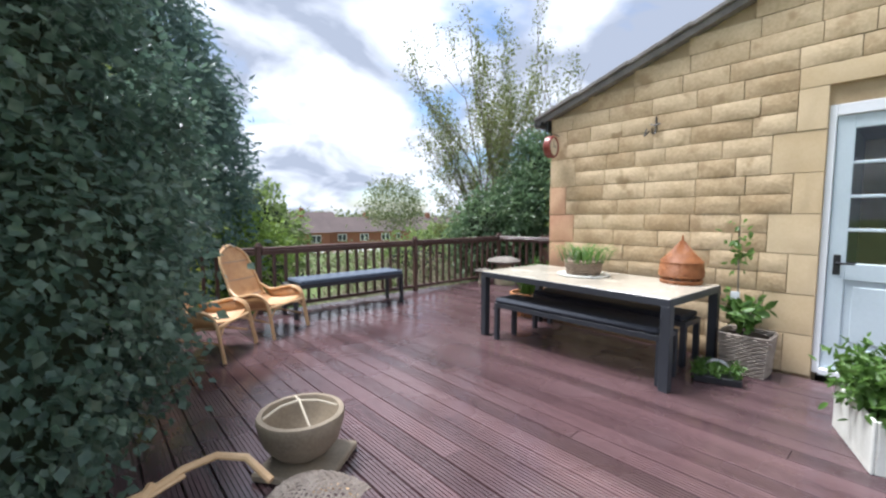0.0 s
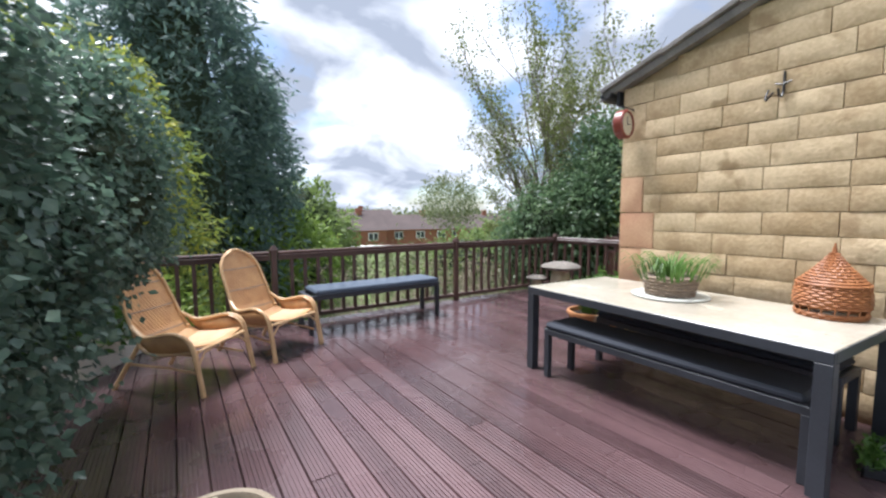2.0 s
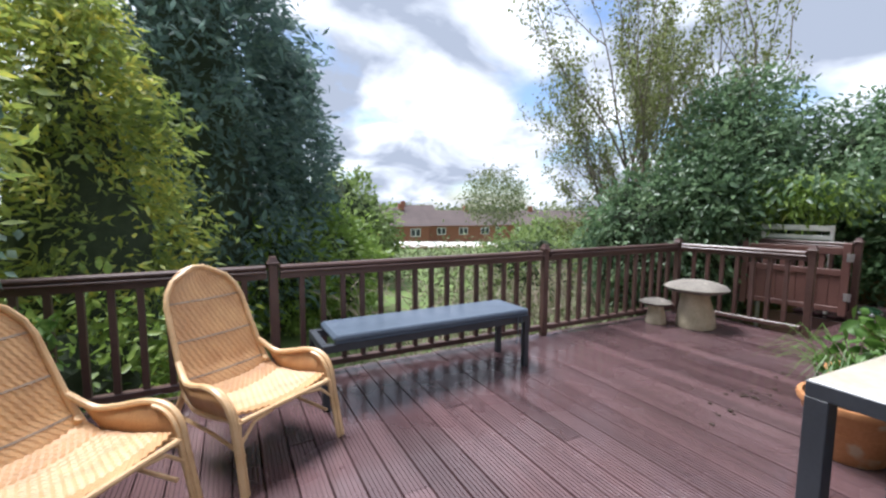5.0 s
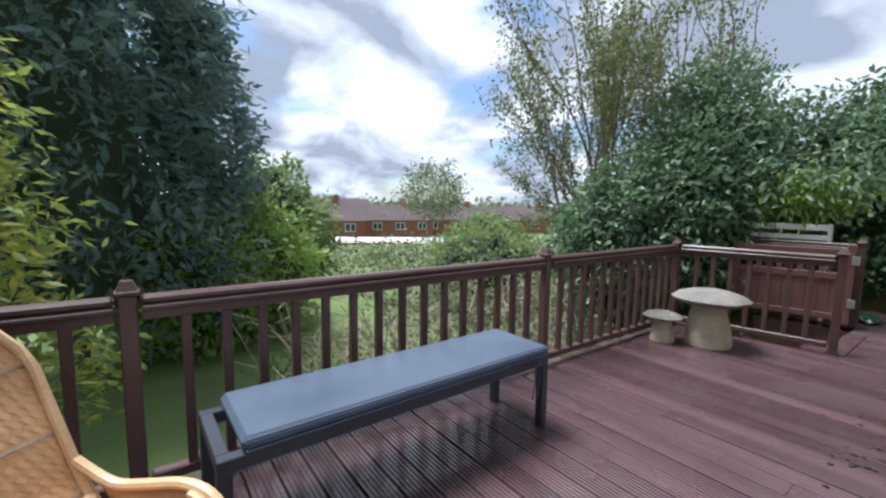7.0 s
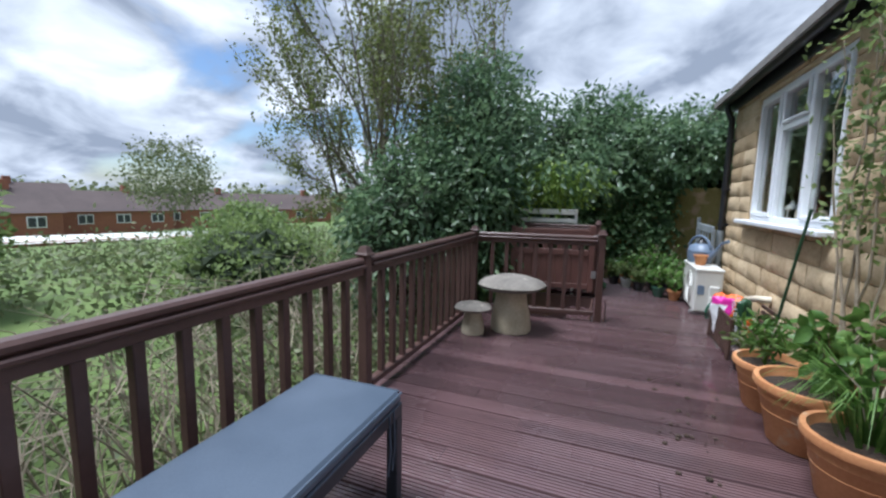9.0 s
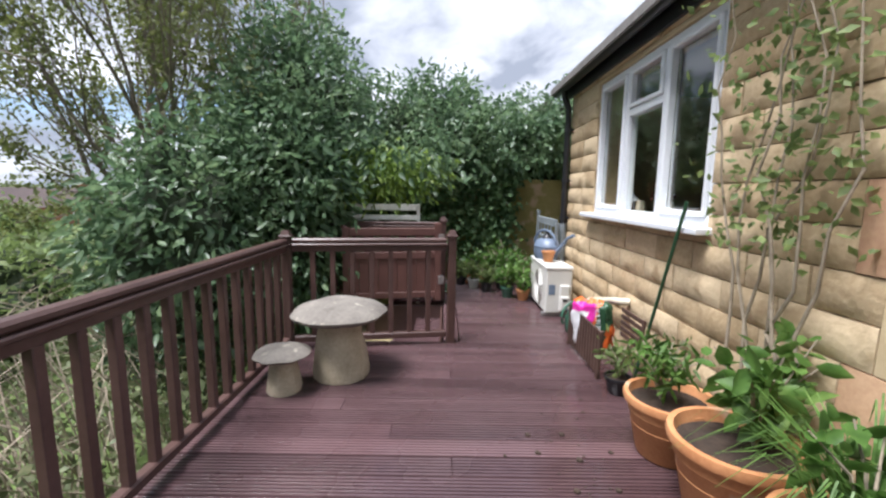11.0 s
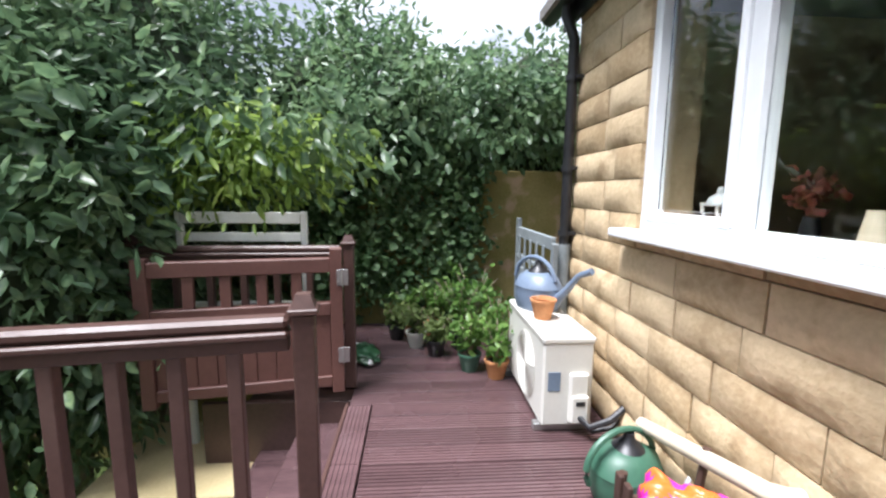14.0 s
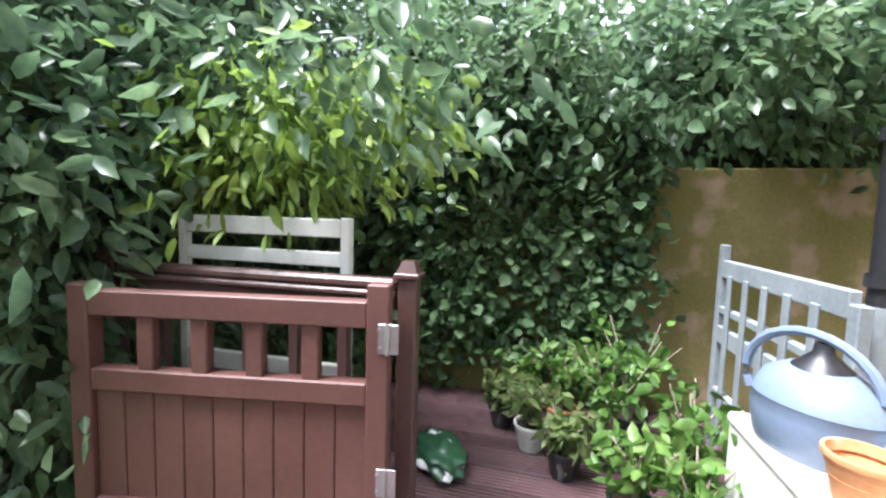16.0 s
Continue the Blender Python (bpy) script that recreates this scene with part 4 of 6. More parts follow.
def rattan_chair(label, m):
    """A low cane lounge chair: tall rounded back running into the seat, looped arms, splayed legs."""
    t = thing("rattan_chair", label, "chair", m, "rattan lounge chairs")
    # local: front is -y. profile of the woven shell from the back's top to the front edge
    prof = [(0.47, 0.98), (0.40, 0.80), (0.325, 0.62), (0.25, 0.44), (0.19, 0.34), (0.10, 0.295), (-0.05, 0.30), (-0.20, 0.325), (-0.27, 0.335)]
    n = 22

    def at(u):
        x = u * (len(prof) - 1)
        i = min(int(x), len(prof) - 2)
        f = x - i
        return [prof[i][k] * (1 - f) + prof[i + 1][k] * f for k in (0, 1)]

    def half(u):
        if u < 0.16:
            return 0.215 * math.sqrt(max(0.02, 1 - ((0.16 - u) / 0.16) ** 2))
        return 0.215 + 0.045 * min(1, (u - 0.16) / 0.5)
    sh = Build()
    rows, cols = 84, 32
    for i in range(rows + 1):
        u = i / rows
        y, z = at(u)
        w = half(u)
        for j in range(cols + 1):
            s = j / cols * 2 - 1
            ripple = 0.003 if (i // 2 + j) % 2 else -0.003
            sh.v.append((w * s, y + 0.02 * s * s + ripple, z + 0.03 * s * s * (u > 0.5) + ripple))
    for i in range(rows):
        for j in range(cols):
            a = i * (cols + 1) + j
            sh.f.append((a, a + 1, a + cols + 2, a + cols + 1)); sh.m.append(0)
    o = sh.ob("seat", RATTAN, t, smooth=False)
    sol = o.modifiers.new("thick", "SOLIDIFY")
    sol.thickness = 0.010
    for u in (0.13, 0.27, 0.42):
        y, z = at(u)
        w = half(u)
        bands = Build()
        bands.tube([(w * s, y - 0.007 + 0.02 * s * s, z) for s in (-1, -0.5, 0, 0.5, 1)], 0.008, 5)
        tagged(bands.ob("band", BROWN_WICKER, t), "darker woven binding band")
    rim = Build()
    left = [(-half(k / n), at(k / n)[0], at(k / n)[1]) for k in range(0, n + 1)]
    pts = left[::-1] + [(-x, y, z) for x, y, z in left]
    rim.tube(pts, 0.015, 8)
    rim.tube([(-0.26, -0.27, 0.335), (0.26, -0.27, 0.335)], 0.013, 8)
    rim.ob("rim", RATTAN_POLE, t)
    for sx in (-1, 1):
        arm = [(0.232, 0.27, 0.50), (0.262, 0.16, 0.435), (0.285, 0.05, 0.445), (0.30, -0.08, 0.475), (0.305, -0.18, 0.465), (0.30, -0.25, 0.40), (0.295, -0.285, 0.25), (0.30, -0.33, 0.0)]
        a = Build()
        # rounded arm: smooth the points
        fine = []
        for i in range(len(arm) - 1):
            for k in range(4):
                p0, p1, p2, p3 = (Vector(arm[max(0, min(len(arm) - 1, i + q))]) for q in (-1, 0, 1, 2))
                s = k / 4
                fine.append(0.5 * ((2 * p1) + (p2 - p0) * s + (2 * p0 - 5 * p1 + 4 * p2 - p3) * s * s + (3 * p1 - p0 - 3 * p2 + p3) * s ** 3))
        fine.append(Vector(arm[-1]))
        fine = [Vector((p.x * sx, p.y, p.z)) for p in fine]
        a.tube(fine, 0.016, 8)
        a.tube([p + Vector((-0.022 * sx, 0.004, -0.006)) for p in fine[14:]], 0.010, 6)
        a.tube([(0.27 * sx, -0.27, 0.335), (0.285 * sx, -0.285, 0.20), (0.29 * sx, -0.30, 0.12)], 0.011, 6)
        a.tube([(0.10 * sx, -0.272, 0.325), (0.2 * sx, -0.275, 0.31), (0.27 * sx, -0.285, 0.24), (0.288 * sx, -0.3, 0.12)], 0.009, 6)
        a.ob("arm", RATTAN_POLE, t)
        leg = Build()
        leg.tube([(0.225 * sx, 0.20, 0.40), (0.24 * sx, 0.30, 0.22), (0.26 * sx, 0.42, 0.0)], 0.017, 8)
        leg.tube([(0.25 * sx, -0.27, 0.16), (0.24 * sx, 0.0, 0.19), (0.235 * sx, 0.3, 0.2)], 0.010, 6)
        leg.ob("leg", RATTAN_POLE, t)
        # woven side panel between arm and seat
        s = Build()
        top = fine[2:22]
        for i, p in enumerate(top):
            f = i / (len(top) - 1)
            s.v.append(tuple(p))
            yb = p.y
            zb = 0.30 if yb < 0.1 else 0.30 + (yb - 0.1) * 1.0
            zb = min(zb, p.z - 0.01)
            s.v.append((0.262 * sx, yb, max(0.3, zb)))
        for i in range(len(top) - 1):
            s.f.append((2 * i, 2 * i + 1, 2 * i + 3, 2 * i + 2)); s.m.append(0)
        so = s.ob("side", RATTAN, t)
        mo = so.modifiers.new("thick", "SOLIDIFY")
        mo.thickness = 0.009
    return t


rattan_chair("honey-coloured rattan lounge chair with tall rounded back", pose(1.60, 5.21, 0, 0, 0, 33) @ Matrix.Diagonal((1.1, 1.1, 1.04, 1)))
rattan_chair("honey-coloured rattan lounge chair under the ivy bush", pose(0.85, 4.74, 0, 0, 0, 49) @ Matrix.Diagonal((1.1, 1.1, 1.02, 1)))


def fire_bowl():
    t = thing("garden_bowl", "weathered stone-coloured bowl with wire handle on a slab", "bowl", pose(0.84, 2.26, 0.05))
    b = Build()
    b.lathe([(0.0, 0.0), (0.09, 0.0), (0.15, 0.03), (0.205, 0.10), (0.232, 0.19), (0.238, 0.235), (0.232, 0.25), (0.205, 0.252), (0.198, 0.235), (0.185, 0.16), (0.13, 0.08), (0.0, 0.06)], 48, wob=0.02)
    b.ob("bowl", BOWL, t)
    h = Build()
    h.tube([(-0.19, 0.06, 0.24), (-0.1, 0.05, 0.285), (0.0, 0.03, 0.30), (0.1, 0.0, 0.28), (0.19, -0.05, 0.24)], 0.006, 6)
    h.tube([(-0.02, -0.19, 0.2), (-0.01, -0.05, 0.27), (0.0, 0.03, 0.30), (0.02, 0.14, 0.28), (0.03, 0.2, 0.24)], 0.006, 6)
    h.ob("wire", CREAM, t)
    s = Build()
    s.box(-0.21, -0.21, -0.001, 0.21, 0.21, 0.045, 0.01)
    tagged(s.ob("paving_slab", BOWL, m=pose(0.85, 2.22, 0.003, 0, 0, 38)), "square stone slab under the bowl", "slab")


fire_bowl()


def staddle(name, label, m, k):
    t = thing(name, label, "staddle stone", m, "staddle stones")
    b = Build()
    b.lathe([(0.0, 0.0), (0.205 * k, 0.0), (0.21 * k, 0.02), (0.185 * k, 0.18 * k), (0.15 * k, 0.36 * k), (0.14 * k, 0.44 * k)], 12, wob=0.16)
    b.ob("pillar", STADDLE, t)
    c = Build()
    c.lathe([(0.12 * k, 0.40 * k), (0.26 * k, 0.425 * k), (0.325 * k, 0.455 * k), (0.335 * k, 0.475 * k), (0.30 * k, 0.505 * k), (0.18 * k, 0.545 * k), (0.06 * k, 0.558 * k), (0.0, 0.56 * k)], 40, wob=0.08)
    c.ob("cap", STADDLE_CAP, t)


staddle("staddle_stone", "large mushroom-shaped staddle stone with lichened cap", pose(6.42, 5.56, 0), 1.0)
staddle("staddle_stone", "small mushroom-shaped staddle stone by the railing", pose(6.15, 5.88, 0), 0.55)


def ac_unit():
    t = thing("air_conditioner", "ivory outdoor air-conditioning unit on the deck", "air conditioner", pose(7.90, 3.41, 0))
    W, D, H = 0.81, 0.285, 0.55
    b = Build()
    b.box(0, 0, 0.045, W, D, H, 0.012)
    b.box(-0.006, -0.006, H - 0.03, W + 0.006, D + 0.006, H + 0.008, 0.01)
    b.ob("casing", AC_WHITE, t)
    c = Build()
    c.box(-0.03, 0.03, 0.07, 0.001, 0.14, 0.36, 0.012)
    c.box(-0.05, 0.035, 0.08, -0.028, 0.135, 0.24, 0.01)
    c.ob("valve_cover", AC_WHITE, t)
    p = Build()
    p.box(-0.003, 0.185, 0.25, 0.001, 0.255, 0.36, 0.001)
    tagged(p.ob("rating_plate", BLUE_CAN, t), "blue-grey rating label")
    v = Build()
    v.box(-0.053, 0.06, 0.185, -0.049, 0.11, 0.21, 0.001)
    v.ob("badge", BLACK, t)
    for x in (0.03, W - 0.08):
        f = Build()
        f.box(x, -0.02, 0.0, x + 0.05, D + 0.03, 0.045, 0.004)
        f.ob("foot", STEEL, t)
    g = Build()
    for k in range(14):
        r0 = 0.03 + 0.013 * k
        g.tube([(0.33 + r0 * math.cos(q), D + 0.006, 0.28 + r0 * math.sin(q)) for q in (2 * math.pi * i / 24 for i in range(25))], 0.003, 4, cap=False)
    g.ob("grille", AC_WHITE, t)
    h = Build()
    h.tube([(-0.03, 0.09, 0.12), (-0.10, 0.05, 0.09), (-0.12, -0.05, 0.14), (-0.08, -0.16, 0.2)], 0.018, 8)
    h.tube([(-0.03, 0.06, 0.10), (-0.07, 0.02, 0.05), (-0.09, -0.08, 0.08), (-0.06, -0.16, 0.16)], 0.014, 8)
    tagged(h.ob("hose", BLACK, t), "black insulated pipes")


ac_unit()


def watering_can(name, label, mat, m, k=1.0, sx=1.0):
    t = thing(name, label, "watering can", m)
    b = Build()
    b.lathe([(0.0, 0.0), (0.145 * k, 0.0), (0.155 * k, 0.02 * k), (0.165 * k, 0.10 * k), (0.16 * k, 0.135 * k), (0.163 * k, 0.14 * k), (0.135 * k, 0.20 * k), (0.08 * k, 0.232 * k), (0.06 * k, 0.235 * k)], 32, sx=sx, sy=0.82)
    b.ob("body", mat, t)
    c = Build()
    c.lathe([(0.07 * k, 0.232 * k), (0.05 * k, 0.25 * k), (0.025 * k, 0.275 * k), (0.022 * k, 0.30 * k), (0.014 * k, 0.30 * k), (0.012 * k, 0.26 * k)], 20)
    c.ob("filler_neck", BLACK, t)
    h = Build()
    h.tube([((-0.035 + 0.18 * math.cos(q)) * k, 0, (0.165 + 0.155 * math.sin(q)) * k) for q in (radians(205 - 13 * i) for i in range(16))], 0.014 * k, 8)
    h.ob("handle", mat, t)
    s = Build()
    s.tube([(0.14 * k, 0, 0.06 * k), (0.23 * k, 0, 0.15 * k), (0.32 * k, 0, 0.26 * k), (0.41 * k, 0, 0.30 * k)], [0.034 * k, 0.024 * k, 0.016 * k, 0.020 * k], 12)
    s.ob("spout", mat, t)
    return t


watering_can("watering_can", "slate-blue plastic watering can on the air conditioner", BLUE_CAN, pose(8.50, 3.555, 0.559, 0, 0, -153), 1.06)


def flower_pot(name, label, r, h, m, mat=TERRACOTTA, group="", soil=True, cat="pot"):
    t = thing(name, label, cat, m, group)
    b = Build()
    b.lathe([(0.0, 0.0), (r * 0.62, 0.0), (r * 0.66, 0.01), (r * 0.86, h * 0.70), (r * 0.89, h * 0.72), (r * 0.90, h * 0.80), (r * 0.93, h * 0.86), (r * 1.0, h * 0.88), (r * 1.02, h * 0.94), (r, h), (r * 0.9, h), (r * 0.87, h * 0.9), (r * 0.82, h * 0.8)], 36)
    b.lathe([(r * 0.795, h * 0.50), (r * 0.815, h * 0.52), (r * 0.80, h * 0.55)], 36)
    b.ob("pot", mat, t)
    if soil:
        s = Build()
        s.lathe([(r * 0.86, h * 0.86), (r * 0.5, h * 0.885), (0.0, h * 0.89)], 20, wob=0.1)
        s.ob("soil", SOIL, t)
    return t


flower_pot("flower_pot", "small empty terracotta pot on the air conditioner", 0.08, 0.125, pose(8.24, 3.60, 0.559), soil=False)


def sprig(parent, base, h, spread, n, size, mat, aspect=0.4, stems=7, droop=0.2, name="foliage"):
    """Stems with leaves rising from base."""
    s = Build()
    pts = []
    for k in range(stems):
        a = 2 * math.pi * rng.random()
        q = spread * (0.4 + 0.6 * rng.random())
        top = Vector((base[0] + q * math.cos(a), base[1] + q * math.sin(a), base[2] + h * (0.6 + 0.4 * rng.random())))
        m = Vector((base[0] + q * 0.35 * math.cos(a), base[1] + q * 0.35 * math.sin(a), base[2] + h * 0.5))
        s.tube([base, m, top], [0.006, 0.005, 0.003], 5)
        for f in rng.random(max(1, n // stems)):
            f = 0.25 + 0.75 * f
            p = Vector(base).lerp(m, f * 2) if f < 0.5 else m.lerp(top, f * 2 - 1)
            pts.append(tuple(p + Vector(rng.normal(size=3)) * 0.03))
    s.ob("stem", TWIG, parent)
    leaf_mesh(name, np.array(pts), size, mat, aspect, droop, parent=parent)


def blades(parent, base, n, h, spread, mat):
    """Arching grassy blades."""
    b = Build()
    for k in range(n):
        a, l = 2 * math.pi * rng.random(), h * (0.6 + 0.5 * rng.random())
        d = Vector((math.cos(a), math.sin(a), 0))
        side = Vector((-d.y, d.x, 0)) * 0.006
        p0 = Vector(base) + d * spread * 0.3 * rng.random()
        q = [p0, p0 + d * l * 0.25 + Vector((0, 0, l * 0.6)), p0 + d * l * 0.6 + Vector((0, 0, l * 0.8)), p0 + d * (l * 0.95) + Vector((0, 0, l * (0.35 + 0.4 * rng.random())))]
        for i in range(3):
            w0, w1 = (1 - i * 0.28), (1 - (i + 1) * 0.30)
            b.add([q[i] - side * w0, q[i] + side * w0, q[i + 1] + side * w1, q[i + 1] - side * w1], [(0, 1, 2, 3)])
    tagged(b.ob("blades", mat, parent), kind="stuff")


P = flower_pot("flower_pot", "large terracotta pot with a climbing rose against the wall", 0.22, 0.32, pose(5.52, 3.64, 0), group="terracotta pots")
sprig(P, (0, 0.05, 0.3), 0.32, 0.2, 160, 0.09, L_POT, 0.25, 9)
P = flower_pot("flower_pot", "large terracotta pot with bare soil and leafy stems", 0.25, 0.36, pose(5.09, 3.61, 0), group="terracotta pots")
sprig(P, (0.0, -0.08, 0.31), 0.5, 0.26, 170, 0.10, L_POT, 0.6, 9)
P = flower_pot("flower_pot", "large terracotta pot full of grassy bulbs", 0.24, 0.33, pose(4.60, 3.57, 0), group="terracotta pots")
blades(P, (0, 0, 0.31), 150, 0.42, 0.4, L_POT)
sprig(P, (0, 0, 0.31), 0.45, 0.2, 60, 0.09, L_POT, 0.6, 5)


def wicker_tub(name, label, r, h, mat, m, taper=0.85, sq=False, cat="basket"):
    """A woven tub: uprights with rods going in and out round them."""
    t = thing(name, label, cat, m)
    b = Build()
    n, rows = 40, max(6, int(h / 0.018))
    for i in range(rows):
        z = h * (i + 0.5) / rows
        k = taper + (1 - taper) * z / h
        pts = []
        for j in range(n + 1):
            a = 2 * math.pi * j / n
            w = 0.006 * (1 if (j + i) % 2 else -1)
            c, s = math.cos(a), math.sin(a)
            if sq:
                q = 1 / max(abs(c), abs(s)) ** 0.8
            else:
                q = 1
            pts.append(((r * k * q + w) * c, (r * k * q + w) * s, z))
        b.tube(pts, h / rows * 0.55, 4, cap=False)
    b.ob("weave", mat, t)
    s = Build()
    s.lathe([(r * 0.9, h * 0.9), (r * 0.5, h * 0.93), (0, h * 0.93)], 20)
    s.ob("soil", SOIL, t)
    return t


P = wicker_tub("wicker_planter", "grey woven planter with leafy shrub beside the door", 0.19, 0.36, GREY_WICKER, pose(4.40, 0.99, 0), 0.86, True, "planter")
sprig(P, (0, 0, 0.33), 0.38, 0.28, 170, 0.10, L_POT, 0.6, 12)
s = Build()
s.tube([(0.02, 0.08, 0.3), (0.03, 0.1, 0.8), (0.02, 0.11, 1.3)], 0.008, 6)
s.ob("cane", BARK, P)
lp = np.array([[0.02, 0.11, 1.28]] * 14 + [[0.02, 0.1, 1.02]] * 22 + [[0.02, 0.1, 1.15]] * 6) + rng.normal(size=(42, 3)) * 0.05
leaf_mesh("leaves", lp, 0.08, L_POT, 0.6, 0.3, parent=P)
s = Build()
s.box(-0.003, 0.05, 0.60, 0.003, 0.12, 0.71, 0.001)
tagged(s.ob("tag", WHITE, P, pose(-0.02, 0.02, 0)), "white plant label")
P = wicker_tub("basket", "brown wicker basket of green shoots on the table", 0.145, 0.12, BROWN_WICKER, pose(4.03, 2.40, 0.767) @ Matrix.Scale(1.3, 4), 0.85)
blades(P, (0, 0, 0.1), 140, 0.17, 0.7, L_POT)
b = Build()
b.lathe([(0.0, 0.0), (0.20, 0.0), (0.215, 0.006), (0.215, 0.011), (0.0, 0.011)], 40)
tagged(b.ob("tray", WHITE_PAINT, m=pose(4.03, 2.40, 0.7525) @ Matrix.Diagonal((1.28, 1.28, 1.2, 1))), "round white tray on the table", "tray")


def cloche():
    t = thing("wicker_cloche", "orange-brown wicker cloche with pointed top on the table", "cloche", pose(4.24, 1.50, 0.753) @ Matrix.Scale(1.28, 4))
    b = Build()
    n = 36

    def rad(z):
        if z < 0.16:
            return 0.13 + 0.012 * math.sin(z / 0.16 * math.pi)
        f = (z - 0.16) / 0.16
        return 0.13 * (1 - f) ** 1.25 + 0.008
    rows = 24
    for i in range(rows):
        z = 0.008 + 0.31 * i / rows
        if 0.03 < z < 0.055:
            continue
        b.tube([((rad(z) + 0.004 * (1 if (j + i) % 2 else -1)) * math.cos(2 * math.pi * j / n), (rad(z) + 0.004 * (1 if (j + i) % 2 else -1)) * math.sin(2 * math.pi * j / n), z) for j in range(n + 1)], 0.0075, 4, cap=False)
    b.tube([(0, 0, 0.30), (0, 0, 0.36)], [0.014, 0.004], 6)
    b.ob("weave", ORANGE_WICKER, t)
    u = Build()
    for j in range(18):
        a = 2 * math.pi * j / 18
        u.tube([(rad(z) * math.cos(a), rad(z) * math.sin(a), z) for z in (0.0, 0.08, 0.16, 0.22, 0.28, 0.31)], 0.004, 4)
    u.ob("stake", ORANGE_WICKER, t)


cloche()


def herb_tray():
    t = thing("seed_tray", "black tray of small green bedding plants on the deck", "plant tray", pose(3.97, 1.10, 0, 0, 0, 20))
    b = Build()
    b.box(-0.13, -0.17, 0, 0.13, 0.17, 0.06, 0.008)
    b.ob("tray", BLACK, t)
    c = rng.random((60, 3)) * np.array([0.26, 0.34, 0.05]) + np.array([-0.13, -0.17, 0.07])
    p = np.repeat(c, 12, axis=0) + rng.normal(size=(720, 3)) * 0.02
    leaf_mesh("leaves", p, 0.035, L_POT, 0.5, -0.3, parent=t)
    h = Build()
    for k in (-0.02, 0.02):
        h.tube([(k, 0.1 * math.cos(a), 0.06 + 0.11 * math.sin(a)) for a in (math.pi * i / 12 for i in range(13))], 0.005, 5)
    h.ob("handle", STEEL, t)


herb_tray()


def leafy(name, label, x, y, r, h, n, size, mat, group="", pot=BLACK, aspect=0.55, pr=0.09, ph=0.14):
    P = flower_pot(name, label, pr, ph, pose(x, y, 0), pot, group, cat="potted plant")
    sprig(P, (0, 0, ph * 0.85), h, r, n, size, mat, aspect, 9)
    return P


for i, (x, y, r, h, lab, mt) in enumerate(((9.45, 4.55, 0.12, 0.22, "straggly plant in a black plastic pot", BLACK), (9.25, 4.38, 0.13, 0.25, "young plant in a pale mesh pot", WHITE_PAINT),
                                           (9.05, 4.22, 0.12, 0.2, "small plant in a black plastic pot", BLACK), (9.5, 4.22, 0.2, 0.42, "green leafy plant in a pot by the wall", TERRACOTTA),
                                           (9.2, 4.0, 0.24, 0.5, "tall leafy plant in a black pot", BLACK), (8.75, 3.98, 0.17, 0.32, "bright leafy plant in a green pot", GREEN_CAN),
                                           (8.62, 3.80, 0.15, 0.30, "bright leafy plant in a terracotta pot", TERRACOTTA), (9.5, 3.85, 0.24, 0.55, "tall leafy shrub in a pot", BLACK),
                                           (8.95, 3.72, 0.2, 0.42, "leafy plant in a black pot", BLACK), (9.7, 4.45, 0.15, 0.3, "leafy plant beside the wall", TERRACOTTA))):
    leafy("potted_plant", lab, x, y, r, h, 150, 0.075, L_POT if i > 2 else L_SHRUB, "pots by the boundary wall", mt)


leafy("potted_plant", "rosemary-like upright green plant in a terracotta pot by the wall", 5.88, 3.50, 0.12, 0.40, 260, 0.05, L_POT, "", TERRACOTTA, 0.2, 0.11, 0.16)
leafy("potted_plant", "straggly grey-green plant in a dark pot by the wall", 6.18, 3.62, 0.16, 0.24, 110, 0.06, L_SHRUB, "", BLACK, 0.5, 0.09, 0.12)


def grey_gate():
    t = thing("timber_trellis", "silvered grey timber trellis gate leaning by the wall", "trellis", pose(9.62, 3.42, 0, 0, 0, 180))
    b = Build()
    b.box(0.0, -0.02, 0.0, 0.05, 0.02, 1.1, 0.004); b.box(1.0, -0.02, 0.0, 1.05, 0.02, 0.98, 0.004)
    for z in (0.30, 0.58, 0.74, 0.93):
        b.box(0.05, -0.018, z, 1.0, 0.018, z + (0.09 if z in (0.93, 0.58) else 0.035), 0.004)
    for k in range(5):
        x = 0.15 + k * 0.17
        b.box(x, -0.03, 0.05, x + 0.045, -0.019, 0.95, 0.003)
    b.ob("frame", GREY_WOOD, t)


grey_gate()


def white_bench():
    t = thing("garden_bench", "weathered white slatted bench back among the leaves", "bench", pose(8.62, 5.53, 0.05))
    b = Build()
    for y in (-0.40, 0.40):
        b.box(-0.02, y - 0.02, -1.4, 0.02, y + 0.02, 1.14, 0.004)
    b.box(-0.016, -0.38, 1.06, 0.016, 0.38, 1.135, 0.004)
    b.box(-0.016, -0.38, 0.94, 0.016, 0.38, 1.0, 0.004)
    b.box(-0.016, -0.38, 0.45, 0.016, 0.38, 0.53, 0.004)
    b.ob("frame", WHITE_PAINT, t)


white_bench()


